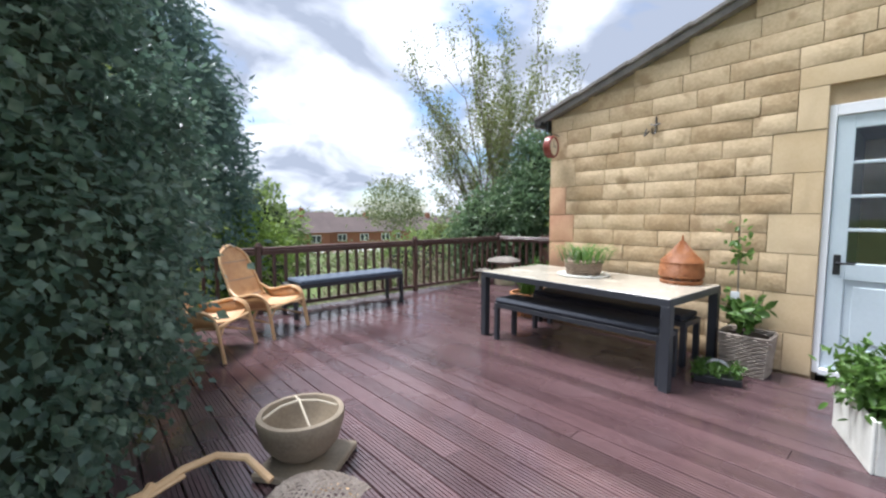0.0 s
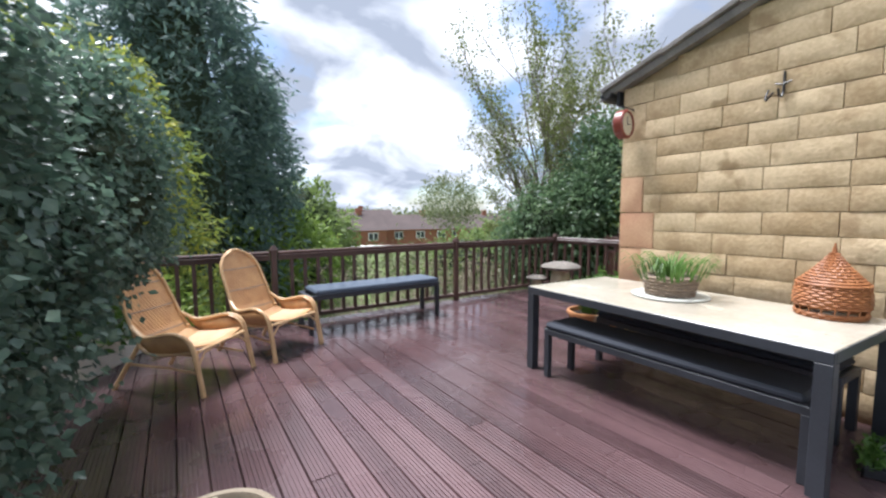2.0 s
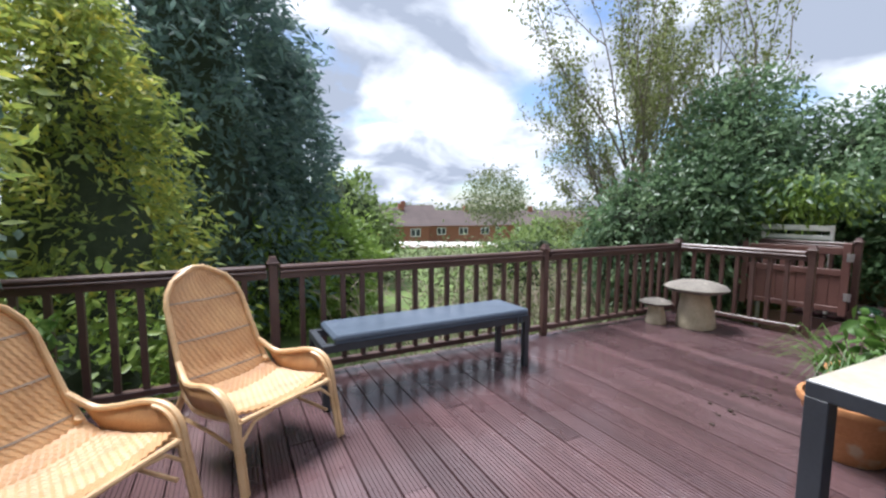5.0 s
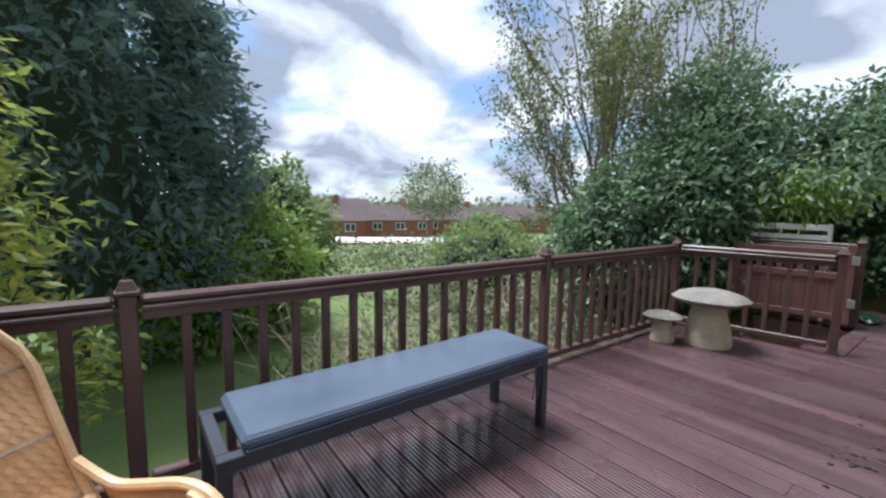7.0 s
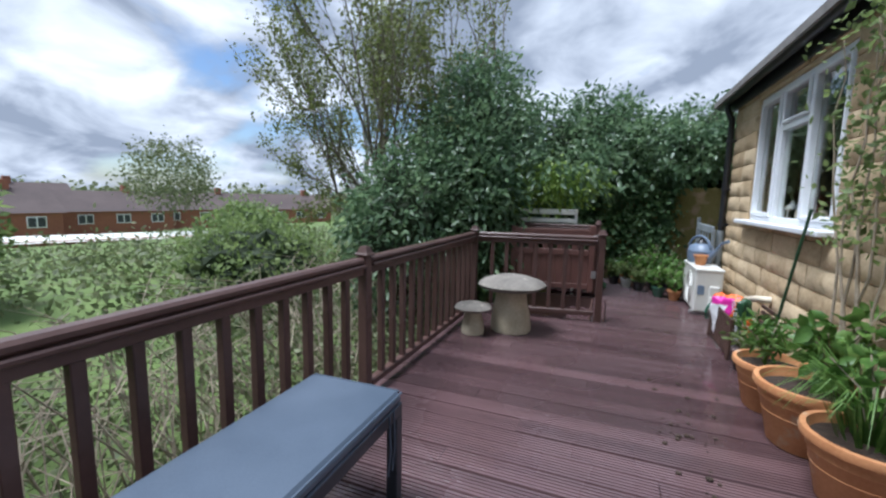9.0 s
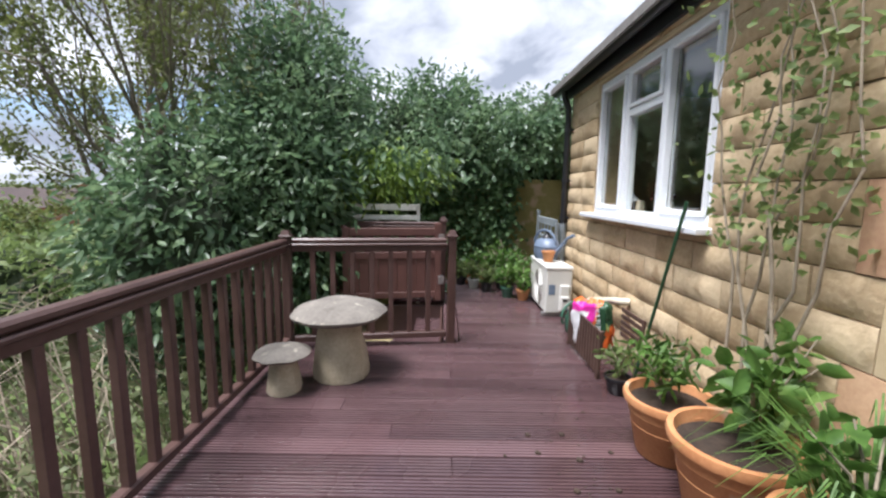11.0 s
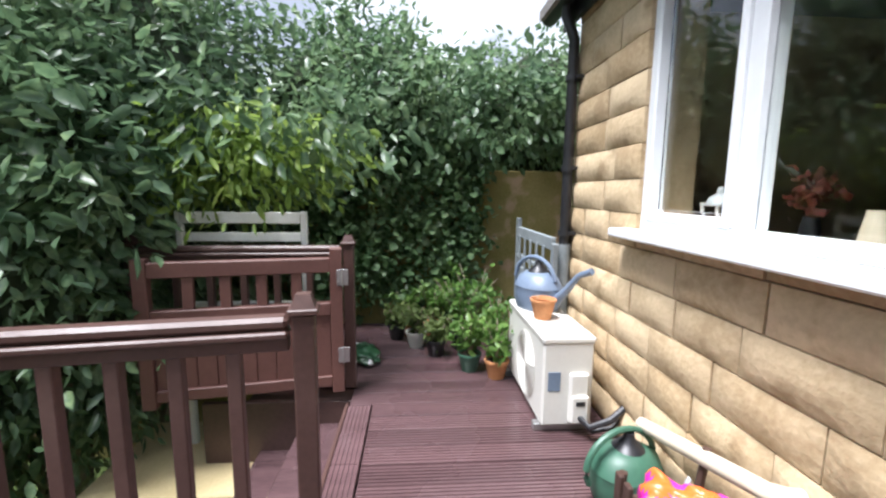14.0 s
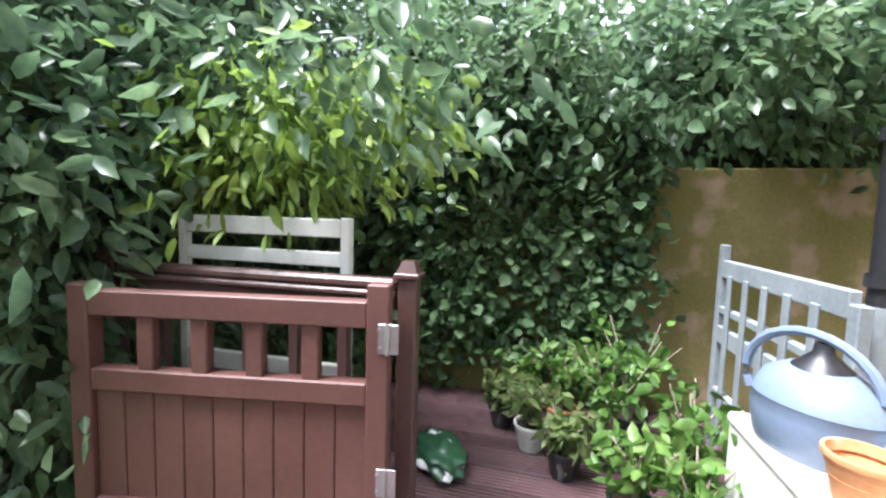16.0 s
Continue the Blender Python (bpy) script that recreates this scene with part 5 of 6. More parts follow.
def slat_chair():
    t = thing("folding_chair", "dark slatted wooden folding chair leaning at the wall", "chair", pose(6.75, 3.56, 0))
    b = Build()
    for x in (-0.36, 0.34):
        b.tube([(x, 0.12, 0.0), (x, 0.10, 0.36)], 0.016, 6)
        b.tube([(x, -0.15, 0.0), (x, -0.2, 0.44)], 0.016, 6)
    b.ob("frame", DARK_WOOD, t)
    for k in range(13):
        s = Build()
        x = -0.36 + k * 0.058
        s.box(x - 0.018, 0.105, 0.03, x + 0.018, 0.125, 0.36, 0.004)
        s.ob("slat", DARK_WOOD, t)
    for k in range(5):
        s = Build()
        s.box(-0.34, -0.21, 0.20 + 0.05 * k, 0.02, -0.195, 0.235 + 0.05 * k, 0.004)
        s.ob("back_slat", DARK_WOOD, t)


slat_chair()


def plastic_bag():
    t = thing("compost_bag", "crumpled magenta, white and orange compost bag against the chair", "bag", pose(6.84, 3.53, 0.0, -6, 5, 48))
    bm = bmesh.new()
    bmesh.ops.create_icosphere(bm, subdivisions=5, radius=1.0)
    for v in bm.verts:
        d = v.co.copy()
        q = max(abs(d.x), abs(d.y), abs(d.z)) ** 0.6
        k = (1 + 0.10 * noise.noise(d * 2.5) + 0.07 * noise.noise(d * 7)) / q
        v.co = Vector((d.x * 0.165 * k, d.y * 0.08 * k, d.z * 0.215 * k + 0.27 + 0.03 * noise.noise(Vector((d.x * 3, 0, 4)))))
    for f in bm.faces:
        f.smooth = True
        c = f.calc_center_median()
        x = c.x + 0.35 * (c.z - 0.27) + 0.02 * noise.noise(c * 14)
        f.material_index = 1 if x > 0.045 and c.z < 0.40 else (0 if x > -0.02 else (2 if x > -0.038 else 3))
        if c.z > 0.47 and x > -0.03 or x < -0.15:
            f.material_index = 2
    me = bpy.data.meshes.new("sheet")
    bm.to_mesh(me); bm.free()
    for m in (PINK, BAG_WHITE, ORANGE, BAG_GREEN):
        me.materials.append(m)
    o = new("sheet", me); o.parent = t
    cu = bpy.data.curves.new("lettering", "FONT")
    cu.body, cu.size, cu.extrude = "MULTI PURPOSE", 0.052, 0.001
    cu.materials.append(BAG_WHITE)
    w = new("lettering", cu); w.parent = t
    w.matrix_basis = pose(-0.075, 0.112, 0.47, 0, 90, 90)


plastic_bag()
watering_can("watering_can", "green plastic watering can on the deck", GREEN_CAN, pose(7.42, 3.46, 0, 0, 0, -75), 1.0)
watering_can("watering_can", "small white plastic watering can beside the green one", BAG_WHITE, pose(7.17, 3.46, 0, 0, 0, -60), 0.62)
b = Build()
b.tube([(6.80, WY + 0.02, 0.47), (6.81, WY + 0.06, 0.47), (6.84, WY + 0.09, 0.465), (6.92, WY + 0.10, 0.45), (7.48, WY + 0.10, 0.30)], 0.03, 10)
tagged(b.ob("waste_pipe", CREAM), "cream plastic waste pipe along the wall", "pipe")


def parasol_pole():
    b = Build()
    b.tube([(6.33, 3.44, 0.0), (5.95, 3.395, 1.30)], 0.011, 10)
    tagged(b.ob("garden_cane", BAG_GREEN), "dark green support pole leaning at the window", "pole")


parasol_pole()


def climber():
    t = thing("climbing_rose", "thin climbing rose trained up the stone corner", "climber", Matrix.Identity(4))
    b = Build()
    pts = []
    for k in range(7):
        p = Vector((5.42 - 0.05 * k, WY + 0.1, 0.3))
        path = [p.copy()]
        for i in range(9):
            p = p + Vector((rng.normal() * 0.06 - 0.01, abs(rng.normal()) * 0.012, 0.21 + 0.03 * rng.random()))
            p.y = min(p.y, WY + 0.2)
            path.append(p.copy())
            if i > 2:
                for _ in range(15):
                    pts.append(tuple(p + Vector(rng.normal(size=3)) * 0.075))
        b.tube(path, [0.010 - 0.0008 * i for i in range(len(path))], 5)
    pts = np.array(pts)
    pts[:, 1] = np.maximum(pts[:, 1], WY + 0.03)
    b.ob("stem", TWIG, t)
    leaf_mesh("leaves", pts, 0.05, L_SHRUB, 0.6, 0.3, parent=t)


climber()


def wall_clock():
    t = thing("wall_clock", "round red outdoor clock on a bracket at the house corner", "clock", pose(GX - 0.20, 3.13, 2.25, 90, 0, 8))
    b = Build()
    b.lathe([(0.0, -0.05), (0.12, -0.05), (0.135, -0.035), (0.135, 0.035), (0.12, 0.05), (0.108, 0.045), (0.105, 0.03)], 36)
    b.ob("case", RED, t)
    f = Build()
    f.lathe([(0.106, 0.034), (0.0, 0.034)], 36)
    f.lathe([(0.0, -0.052), (0.1, -0.052)], 36)
    f.ob("dial", CREAM, t)
    h = Build()
    h.box(-0.004, -0.01, 0.036, 0.004, 0.07, 0.039, 0.001)
    h.box(-0.01, -0.004, 0.039, 0.05, 0.004, 0.042, 0.001)
    h.ob("clock_hand", BLACK, t)
    k = Build()
    k.tube([(0, 0.13, 0), (0, 0.165, 0), (0.22, 0.165, 0.0)], 0.008, 6)
    k.ob("bracket", BLACK, t)


wall_clock()
b = Build()
b.tube([(GX - 0.005, 1.95, 2.45), (GX - 0.01, 1.95, 2.31), (GX - 0.04, 1.95, 2.26), (GX - 0.09, 1.95, 2.26), (GX - 0.11, 1.95, 2.31)], 0.008, 6)
b.tube([(GX - 0.02, 1.90, 2.37), (GX - 0.03, 1.95, 2.35), (GX - 0.02, 2.00, 2.37)], 0.007, 6)
b.tube([(GX - 0.02, 2.04, 2.33), (GX - 0.05, 2.05, 2.26), (GX - 0.09, 2.03, 2.24), (GX - 0.1, 1.98, 2.29)], 0.007, 6)
tagged(b.ob("wall_hook", BLACK), "black wrought-iron hook on the stone wall", "hook")


def cane_stool():
    """A low cane stool with a woven dome and a long bent pole."""
    t = thing("cane_stool", "low woven cane stool with a bent pole frame", "stool", Matrix.Translation((-0.30, -0.06, 0)))
    b = Build()
    cx, cy = 0.88, 1.58
    n = 18
    for k in range(n):
        u = (k / (n - 1) * 2 - 1) * 0.17
        for flip in (0, 1):
            pts = []
            for i in range(15):
                v = (i / 14 * 2 - 1) * 0.17
                z = 0.35 - 1.6 * (u * u + v * v) + 0.003 * (1 if (i + k + flip) % 2 else -1)
                p = (u, v) if flip else (v, u)
                pts.append((cx + p[0] * 0.8 - p[1] * 0.6, cy + p[0] * 0.6 + p[1] * 0.8, z))
            b.tube(pts, 0.0055, 4)
    b.ob("woven_top", GREY_WICKER, t)
    p = Build()
    p.tube([(-0.55, 1.86, 0.33), (0.1, 1.92, 0.34), (0.40, 1.95, 0.35), (0.52, 1.97, 0.385), (0.64, 1.97, 0.395), (0.74, 1.92, 0.37), (0.80, 1.80, 0.30)], 0.016, 8)
    p.tube([(-0.55, 1.83, 0.32), (0.1, 1.89, 0.33), (0.40, 1.93, 0.345), (0.52, 1.95, 0.37)], 0.010, 6)
    p.tube([(0.38, 1.93, 0.335), (0.42, 1.97, 0.36)], 0.024, 8)
    p.tube([(0.96, 1.76, 0.20), (1.06, 1.70, 0.215), (1.08, 1.58, 0.21)], 0.012, 6)
    p.ob("pole", RATTAN_POLE, t)
    for x, y in ((0.72, 1.62), (0.95, 1.42), (0.80, 1.78), (1.04, 1.58), (-0.5, 1.85)):
        l = Build()
        l.tube([(x, y, 0.0), (x, y, 0.23 if x > 0 else 0.33)], 0.014, 8)
        l.ob("leg", RATTAN_POLE, t)


cane_stool()


def trough(name, label, m, L, W, H, mat, leaf, n, size, h):
    t = thing(name, label, "planter", m)
    b = Build()
    w = 0.02
    b.box(-L / 2, -W / 2, 0, L / 2, -W / 2 + w, H, 0.006); b.box(-L / 2, W / 2 - w, 0, L / 2, W / 2, H, 0.006)
    b.box(-L / 2, -W / 2 + w, 0, -L / 2 + w, W / 2 - w, H, 0.006); b.box(L / 2 - w, -W / 2 + w, 0, L / 2, W / 2 - w, H, 0.006)
    b.ob("box", mat, t)
    s = Build()
    s.box(-L / 2 + w, -W / 2 + w, 0.02, L / 2 - w, W / 2 - w, H * 0.88, 0.01)
    s.ob("soil", SOIL, t)
    c = (rng.random((n, 3)) - np.array([0.5, 0.5, 0])) * np.array([L * 1.05, W * 1.3, h]) + np.array([0, 0, H * 0.85])
    p = np.repeat(c, 12, axis=0) + rng.normal(size=(n * 12, 3)) * 0.04
    leaf_mesh("leaves", p, size, leaf, 0.5, 0.0, parent=t)


trough("trough_planter", "pale blue-grey trough of leafy plants behind the chairs", pose(0.08, 5.42, 0, 0, 0, 62), 1.3, 0.3, 0.34, WHITE_PAINT, L_POT, 120, 0.09, 0.42)
trough("trough_planter", "white planter with bright green foliage near the door", pose(3.42, 0.12, 0, 0, 0, 20), 0.6, 0.26, 0.30, WHITE_PAINT, L_POT, 110, 0.06, 0.30)


def window_things():
    """Things on the inner sill."""
    y = WY - 0.28
    sh = Build()
    sh.box(WIN[0], WY - 0.42, 1.095, WIN[1], WY - 0.302, 1.135, 0.004)
    tagged(sh.ob("inner_sill", WHITE), "white inner window sill", "sill", kind="structure")
    t = thing("table_lamp", "white lamp shade on the inner window sill", "lamp", pose(7.02, WY - 0.36, 1.135))
    b = Build()
    b.lathe([(0.055, 0.02), (0.035, 0.15), (0.030, 0.15)], 24)
    b.lathe([(0.0, 0.0), (0.04, 0.0), (0.012, 0.02), (0.0, 0.02)], 24)
    b.ob("shade", CREAM, t)
    copy_thing(t, pose(7.56, WY - 0.38, 1.135))
    l = thing("lantern", "small white lantern on the inner window sill", "lantern", pose(7.72, WY - 0.36, 1.135))
    b = Build()
    for x in (-0.05, 0.05):
        for q in (-0.05, 0.05):
            b.box(x - 0.006, q - 0.006, 0, x + 0.006, q + 0.006, 0.14, 0.001)
    b.box(-0.07, -0.055, 0.14, 0.07, 0.055, 0.155, 0.003)
    b.lathe([(0.06, 0.155), (0.05, 0.18), (0.02, 0.2), (0.015, 0.23), (0.0, 0.235)], 16)
    b.ob("frame", WHITE, l)
    f = thing("red_flowers", "bunch of red flowers inside the window", "flowers", pose(7.33, WY - 0.44, 1.135))
    v = Build()
    v.lathe([(0.0, 0), (0.03, 0), (0.035, 0.06), (0.025, 0.11)], 16)
    v.ob("vase", BLACK, f)
    leaf_mesh("petals", rng.normal(size=(120, 3)) * 0.035 + np.array([0, 0, 0.2]), 0.04, RED, 0.8, 0, parent=f)


window_things()


def soil_crumbs():
    b = Build()
    for k in range(60):
        x, y, r = 5.3 + rng.normal() * 0.45, 4.15 + rng.normal() * 0.12, 0.006 + 0.014 * rng.random() ** 3
        b.lathe([(r, 0.0), (r * 0.9, r * 0.5), (0.0, r * 0.7)], 6, c=(x, y, 0.001), wob=0.4)
    tagged(b.ob("soil_crumbs", SOIL), "scattered crumbs of dark soil on the deck", "soil", kind="stuff")


soil_crumbs()


def green_sack():
    t = thing("sack", "crumpled dark green and white sack on the deck", "sack", pose(8.98, 4.80, 0.0, 0, 0, 30) @ Matrix.Diagonal((0.95, 0.95, 0.7, 1)))
    bm = bmesh.new()
    bmesh.ops.create_icosphere(bm, subdivisions=4, radius=1.0)
    for v in bm.verts:
        k = 1 + 0.25 * noise.noise(v.co * 2.2) + 0.12 * noise.noise(v.co * 6)
        v.co = Vector((v.co.x * 0.2 * k, v.co.y * 0.12 * k, max(-0.075, v.co.z * 0.09 * k) + 0.078))
    for f in bm.faces:
        f.smooth = True
        f.material_index = 1 if noise.noise(f.calc_center_median() * 9) > 0.36 else 0
    me = bpy.data.meshes.new("sack")
    bm.to_mesh(me); bm.free()
    me.materials.append(BAG_GREEN); me.materials.append(BAG_WHITE)
    o = new("sheet", me); o.parent = t


green_sack()


# ---- distance ----
def far_house(x, y, w, d, h, rz, label, z0=-4.6, pitch=0.30, tiles=FAR_ROOF):
    t = thing("house", label, "house", pose(x, y, z0, 0, 0, rz), "distant houses")
    b = Build()
    b.box(-w / 2, -d / 2, 0, w / 2, d / 2, h, 0.02)
    b.ob("wall", BRICK, t)
    r = Build()
    rh = d * pitch
    e = 0.35
    r.add([(-w / 2 - e, -d / 2 - e, h - 0.1), (w / 2 + e, -d / 2 - e, h - 0.1), (w / 2 + e, d / 2 + e, h - 0.1), (-w / 2 - e, d / 2 + e, h - 0.1), (-w / 2 - e, 0, h + rh), (w / 2 + e, 0, h + rh)],
          [(0, 1, 5, 4), (2, 3, 4, 5), (0, 4, 3), (1, 2, 5), (0, 3, 2, 1)])
    r.ob("roof", tiles, t, smooth=False)
    n = max(2, int(w / 3.2))
    for k in range(n):
        for zz in (0.9, 3.4):
            if zz + 1.2 > h:
                continue
            q = Build()
            xx = -w / 2 + w * (k + 0.5) / n
            q.box(xx - 0.75, -d / 2 - 0.05, zz, xx + 0.75, -d / 2 + 0.02, zz + 1.15, 0.02)
            wo = q.ob("window", WHITE, t)
            g = Build()
            for sx in (-0.36, 0.36):
                g.box(xx + sx - 0.3, -d / 2 - 0.07, zz + 0.1, xx + sx + 0.3, -d / 2 - 0.045, zz + 1.05, 0.005)
            g.ob("pane", DARK_METAL, wo)
    if pitch < 0.2:
        return
    c = Build()
    c.box(w * 0.2, -0.4, h + rh * 0.6, w * 0.2 + 0.8, 0.4, h + rh + 0.8, 0.02)
    c.ob("chimney", BRICK, t)


for x, y, w, d, h, rz, z0 in ((22, 62, 12, 8, 5.0, -8, -4.8), (35, 66, 15, 8, 5.0, -14, -5.0), (48, 64, 12, 8, 5.0, -25, -5.0), (12, 75, 12, 8, 5, 5, -5), (60, 58, 14, 8, 5, -35, -5), (29, 84, 22, 8, 5.4, -10, -4.4)):
    far_house(x, y, w, d, h, rz, "red brick house with brown tiled roof", z0 - 1.2)
far_house(25, 45, 17, 5, 1.5, -28, "low shed with a pale flat roof", -4.2, 0.05, WHITE_PAINT)


def far_woods():
    pts = []
    for k in range(420):
        a = radians(-10 + 125 * rng.random())
        r = 90 + 120 * rng.random()
        z = -3.2 + (max(0, r * math.cos(a) - 150)) * 0.008
        c = np.array([r * math.sin(a), r * math.cos(a), z])
        s = 1.6 + 2.4 * rng.random()
        pts.append(c + rng.normal(size=(60, 3)) * np.array([s, s, s * 0.5]) + np.array([0, 0, s * 0.7]))
    leaf_mesh("far_woods", np.concatenate(pts), 1.15, L_SCRUB, 0.8, 0.0)
    o = bpy.data.objects["far_woods"]
    tagged(o, "grey-green line of distant trees", "woods")


far_woods()
shrub("far_tree", (31, 45.7, 3.0), (4.0, 3.6, 3.4), 420, 10, 0.32, L_SCRUB, "thin grey tree in the middle distance", "tree", 0.6, 0.5, 0.4, 0)
shrub("far_tree", (30, 34, -1.8), (4.0, 2.2, 2.2), 260, 12, 0.4, L_SHRUB, "hedge trees in the middle distance", "tree", 0.6, 0.4, 0.5, 0.7)


def scrub():
    """Low brambles below and beyond the railing."""
    t = thing("brambles", "tangle of brambles and pale stems below the deck", "brambles", Matrix.Identity(4), kind="stuff")
    n = 1300
    x = 3.2 + 6.5 * rng.random(n)
    y = 6.6 + 4.2 * rng.random(n) ** 1.3
    z = -1.3 + 1.15 * rng.random(n) * np.clip((x - 2.4) / 3.5, 0.25, 1)
    c = np.stack([x, y, z], axis=1)
    pts = np.repeat(c, 11, axis=0) + rng.normal(size=(n * 11, 3)) * 0.13
    leaf_mesh("leaves", pts, 0.075, L_SCRUB, 0.55, 0.1, parent=t)
    b = Build()
    for k in range(340):
        p = Vector((3.0 + 5.5 * rng.random(), 6.85 + 1.6 * rng.random(), -1.4))
        d = Vector((rng.normal() * 0.25, abs(rng.normal()) * 0.2, 1)).normalized()
        l = 1.0 + 1.2 * rng.random()
        b.tube([p, p + d * l * 0.5, p + d * l * 0.85 + Vector((rng.normal() * 0.25, abs(rng.normal()) * 0.2, 0)), p + d * l + Vector((rng.normal() * 0.4, abs(rng.normal()) * 0.3, -0.1))], [0.008, 0.007, 0.005, 0.003], 4)
    b.ob("stems", TWIG, t)
    n = 1100
    x = 6.5 + 17 * rng.random(n)
    y = 11 + 17 * rng.random(n)
    c = np.stack([x, y, -1.5 - np.clip((y - 18) * 0.06, 0, 1) + 0.9 * rng.random(n)], axis=1)
    pts = np.repeat(c, 10, axis=0) + rng.normal(size=(n * 10, 3)) * 0.35
    leaf_mesh("leaves", pts, 0.2, L_SCRUB, 0.5, 0.0, parent=t)


scrub()


# ---- pieces of walls and deck ----
def stone_mesh(name, w, h, d, mat, bulge, seed):
    """One dressed block with a rounded, slightly uneven face towards -x (local: y along the wall)."""
    b = Build()
    ny, nz = 6, 4
    for i in range(nz + 1):
        for j in range(ny + 1):
            u, v = j / ny * 2 - 1, i / nz * 2 - 1
            e = (1 - u ** 6) * (1 - v ** 4)
            k = bulge * e + 0.010 * e * noise.noise(Vector((u * 1.6 + seed * 7, v * 1.4, seed)))
            b.v.append((-k, u * w / 2, v * h / 2))
    for i in range(nz):
        for j in range(ny):
            a = i * (ny + 1) + j
            b.f.append((a, a + ny + 1, a + ny + 2, a + 1)); b.m.append(0)
    o = len(b.v)
    b.v += [(d, -w / 2, -h / 2), (d, w / 2, -h / 2), (d, w / 2, h / 2), (d, -w / 2, h / 2)]
    t = nz * (ny + 1)
    b.f += [tuple(list(range(0, ny + 1)) + [o + 1, o]), tuple([t + k for k in range(ny, -1, -1)] + [o + 3, o + 2]),
            tuple([i * (ny + 1) for i in range(nz, -1, -1)] + [o, o + 3]), tuple([i * (ny + 1) + ny for i in range(nz + 1)] + [o + 2, o + 1])]
    b.m += [0] * 4
    return b.mesh(name, mat)


ROUGH = [stone_mesh("stone", 0.40, 0.166, 0.034, STONE, 0.010, s) for s in range(6)]
PILLOW = [stone_mesh("stone", 0.40, 0.166, 0.034, STONE, 0.019, 10 + s) for s in range(6)]
SMOOTH = [stone_mesh("stone", 0.40, 0.166, 0.034, STONE_PALE, 0.004, 20 + s) for s in range(3)]
PINKS = [stone_mesh("stone", 0.40, 0.166, 0.034, STONE_PINK, 0.012, 30 + s) for s in range(3)]
COURSE = 0.176


def lay(parent, meshes, a0, a1, z0, z1, place):
    """One stone from a0 to a1 along the wall and z0 to z1 up."""
    g = 0.003
    me = meshes[int(rng.integers(len(meshes)))]
    o = new("stone", me)
    o.parent = parent
    sc = Matrix.Diagonal((1, (a1 - a0 - 2 * g) / 0.40, (z1 - z0 - 2 * g) / 0.166, 1))
    o.matrix_basis = place((a0 + a1) / 2, (z0 + z1) / 2) @ Matrix.Translation((rng.normal() * 0.0025, 0, 0)) @ sc


def on_gable(a, z):
    return Matrix.Translation((GX + 0.001, a, z))


def on_window(a, z):
    return Matrix.Translation((a, WY - 0.001, z)) @ Matrix.Rotation(radians(-90), 4, "Z")


def spans(lo, hi, holes):
    out = [(lo, hi)]
    for h0, h1 in holes:
        nxt = []
        for s0, s1 in out:
            if h1 <= s0 or h0 >= s1:
                nxt.append((s0, s1))
            else:
                if h0 - s0 > 0.03:
                    nxt.append((s0, h0))
                if s1 - h1 > 0.03:
                    nxt.append((h1, s1))
        out = nxt
    return out


def fill(parent, meshes, lo, hi, z0, z1, place, first):
    a = lo
    w = first
    while a < hi - 0.01:
        e = a + w
        if hi - e < 0.16:
            e = hi
        lay(parent, meshes, a, e, z0, z1, place)
        a = e
        w = 0.30 + 0.22 * rng.random()


z, k = 0.0, 0
while z < 4.1:
    top = z + COURSE
    hi = WY - 0.002
    if top > EAVE_Z:
        hi = min(hi, WY - (top - EAVE_Z) / SLOPE + 0.05)
    holes = []
    if z < DOOR[3] + 0.02:
        holes.append((DOOR[0] - 0.001, DOOR[1] + 0.001))
    if z < 2.46:                       # quoins at the house corner
        q = 0.36 if (k // 2) % 2 else 0.24
        if k % 2 == 0:
            lay(WALL_G, PINKS if k in (2, 4, 6, 8) else ROUGH, WY - q, WY - 0.001, z, z + 2 * COURSE, on_gable)
        hi = WY - q
    if DOOR[3] > z:                    # dressed door jamb
        j = 0.36 if (k // 2) % 2 else 0.2
        if k % 2 == 0:
            lay(WALL_G, SMOOTH, DOOR[1] + 0.001, DOOR[1] + j, z, z + 2 * COURSE, on_gable)
        holes.append((DOOR[1], DOOR[1] + j))
    elif DOOR[3] - 0.02 <= z < DOOR[3] + 0.3 and k == int(DOOR[3] / COURSE) + 1:
        lay(WALL_G, SMOOTH, DOOR[0] - 0.2, DOOR[1] + 0.2, z, top, on_gable)
        holes.append((DOOR[0] - 0.2, DOOR[1] + 0.2))
    for s0, s1 in spans(-1.6, hi, holes):
        fill(WALL_G, ROUGH, s0, s1, z, top, on_gable, 0.2 + 0.25 * rng.random())
    z, k = top, k + 1
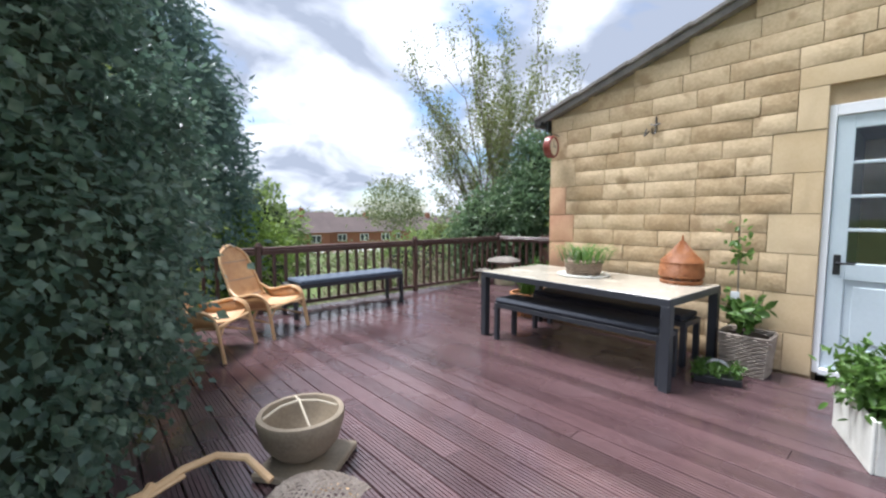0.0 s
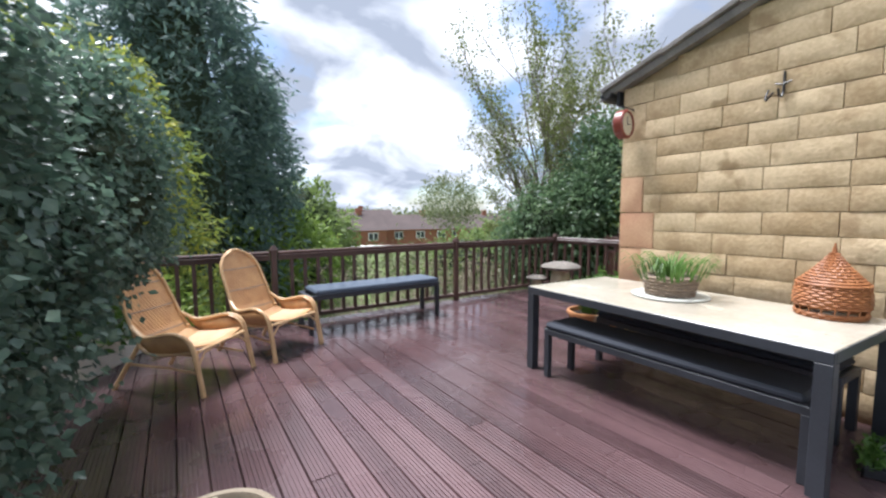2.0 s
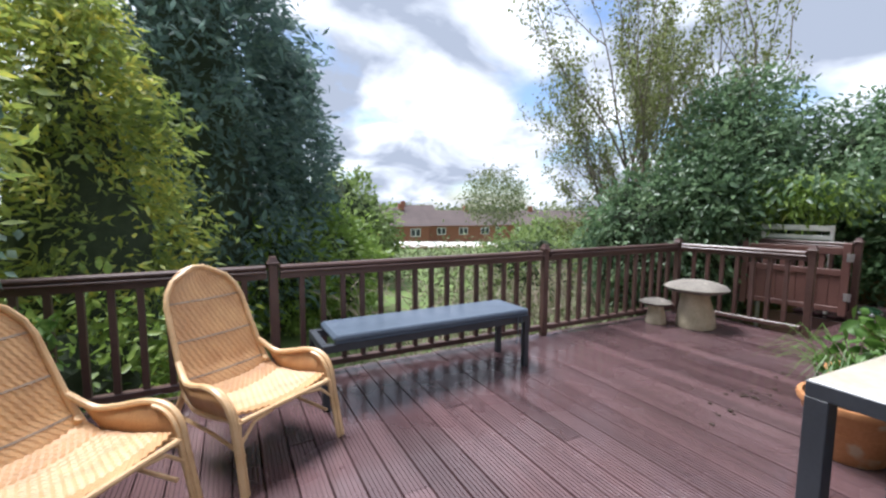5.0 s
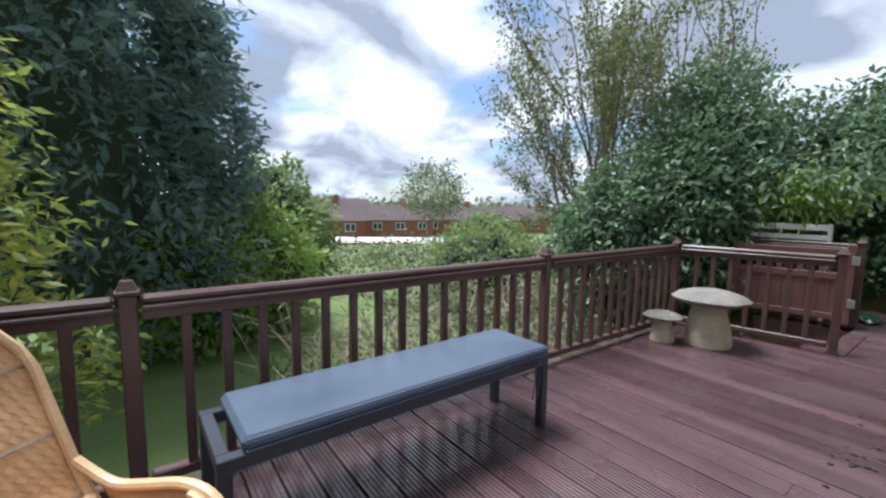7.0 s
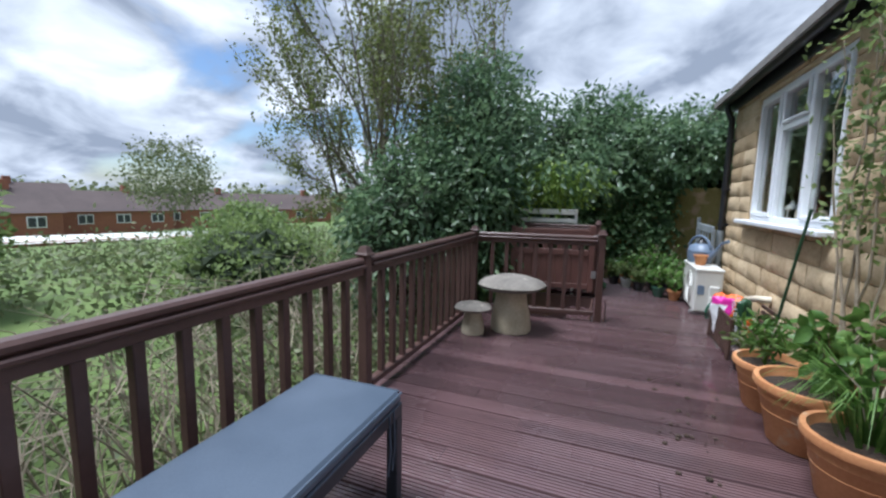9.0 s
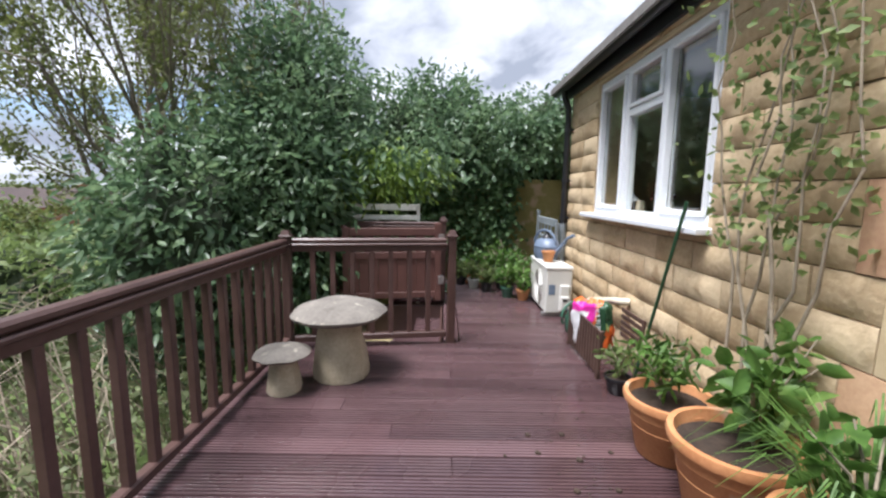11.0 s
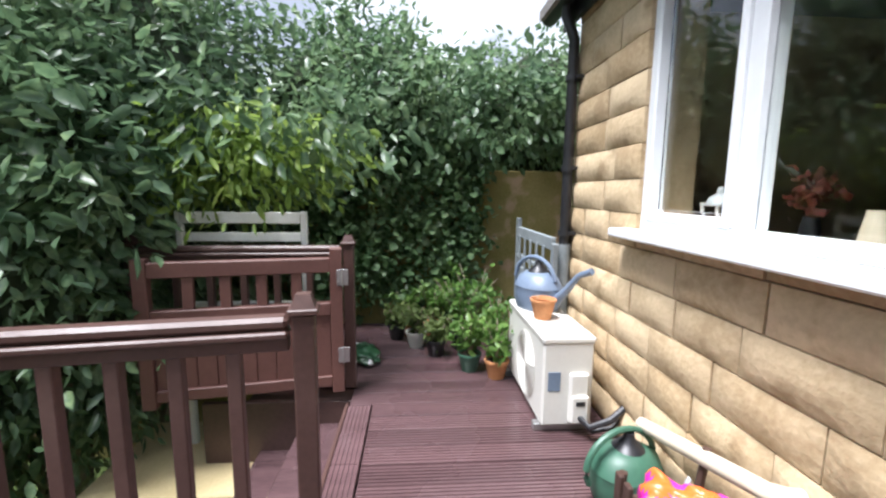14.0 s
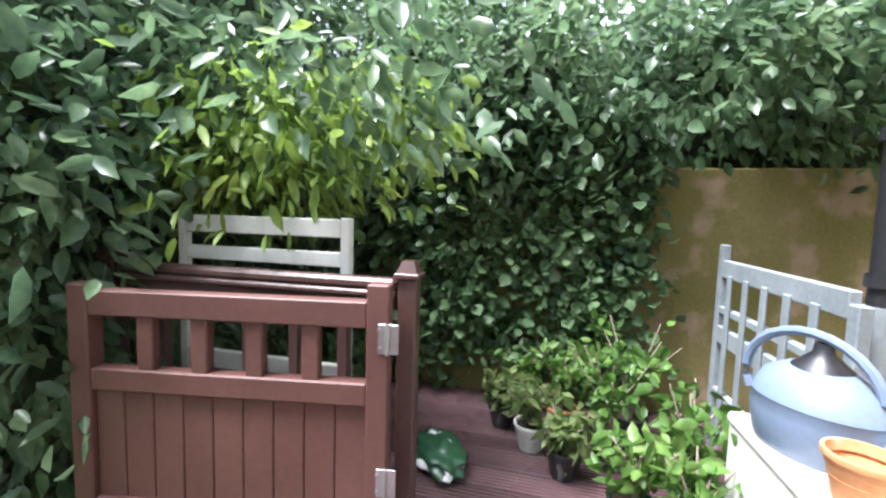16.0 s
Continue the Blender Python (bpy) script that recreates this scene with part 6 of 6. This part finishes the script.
# sloping top row under the verge
z, k = 0.0, 0
while z < EAVE_Z - 0.13:
    top = min(z + COURSE, EAVE_Z - 0.12)
    holes = []
    q = 0.40 if (k // 2) % 2 else 0.28
    if k % 2 == 0:
        lay(WALL_W, PINKS if k in (2, 6) else SMOOTH, GX + 0.036, GX + q, z, min(z + 2 * COURSE, EAVE_Z - 0.12), on_window)
    if z + COURSE > WIN[2] and z < WIN[3]:
        j = 0.02
        holes.append((WIN[0], WIN[1]))
    for s0, s1 in spans(GX + q, 8.72, holes):
        if holes and WIN[2] - COURSE < z < WIN[2]:
            fill(WALL_W, PILLOW, s0, s1, z, top, on_window, 0.3)
        else:
            fill(WALL_W, PILLOW, s0, s1, z, top, on_window, 0.2 + 0.25 * rng.random())
    if holes and z < WIN[2] and WIN[2] - z > 0.03:
        fill(WALL_W, PILLOW, WIN[0], WIN[1], z, WIN[2] - 0.002, on_window, 0.4)
    if holes and top > WIN[3]:
        fill(WALL_W, SMOOTH, WIN[0], WIN[1], WIN[3], top, on_window, 0.6)
    z, k = top, k + 1


def deck():
    """Grooved boards running across the terrace."""
    base = Build()
    base.box(-1.2, -3.2, -0.32, GX + 0.03, RY + 0.08, -0.06, 0.004)
    base.box(GX + 0.03, WY - 0.03, -0.32, 7.08, RY + 0.08, -0.06, 0.004)
    base.box(7.08, WY - 0.03, -0.32, 9.97, 4.80, -0.06, 0.004)
    base.box(8.42, 4.80, -0.32, 9.97, 5.5, -0.06, 0.004)
    base.box(8.5, 2.0, -0.32, 9.97, WY - 0.03, -0.06, 0.004)
    F = tagged(base.ob("floor", RAIL), "wet dark red-brown grooved timber decking", "deck", kind="structure")
    W, gap, grooves = 0.142, 0.006, 6
    prof = []
    hw = W / 2
    prof.append((-hw, -0.03))
    prof.append((-hw, -0.004))
    step = (W - 0.004) / grooves
    x = -hw + 0.002
    for g in range(grooves):
        prof += [(x, 0.0), (x + step * 0.50, 0.0), (x + step * 0.60, -0.006), (x + step * 0.92, -0.006)]
        x += step
    prof += [(hw - 0.002, 0.0), (hw, -0.004), (hw, -0.03)]
    bm = Build()
    n = len(prof)
    for yy in (-0.5, 0.5):
        bm.v += [(px, yy, pz) for px, pz in prof]
    for i in range(n - 1):
        bm.f.append((i, i + 1, n + i + 1, n + i)); bm.m.append(0)
    bm.f += [tuple(range(n))[::-1], tuple(range(n, 2 * n))]
    bm.m += [0, 0]
    me = bm.mesh("board", DECK, smooth=False)
    x, i = -1.12, 0
    while x < 9.9:
        if x < GX - 0.02:
            lo, hi = -3.1, RY + 0.06
        elif x < 7.10:
            lo, hi = WY + 0.01, RY + 0.06
        elif x < 8.30:
            lo, hi = WY + 0.01, 4.655
        elif x < 8.55:
            lo, hi = WY + 0.01, 4.80
        else:
            lo, hi = 2.05, 5.48
        cuts = [lo]
        c = lo + 1.2 + (i * 1.37) % 2.4
        while c < hi - 0.6:
            cuts.append(c)
            c += 3.0
        cuts.append(hi)
        for a, c in zip(cuts, cuts[1:]):
            o = new("board", me)
            o.parent = F
            o.matrix_basis = Matrix.Translation((x, (a + c) / 2, rng.normal() * 0.0012)) @ Matrix.Rotation(rng.normal() * 0.004, 4, "Y") @ Matrix.Diagonal((1, c - a - 0.004, 1, 1))
        x += W + gap
        i += 1
    for a, c in ((7.03, 7.70), (7.70, 8.27)):         # border board beside the stairs
        o = new("board", me)
        o.parent = F
        o.matrix_basis = Matrix.Translation(((a + c) / 2, 4.735, 0.001)) @ Matrix.Rotation(math.pi / 2, 4, "Z") @ Matrix.Diagonal((1, c - a - 0.004, 1, 1))


deck()
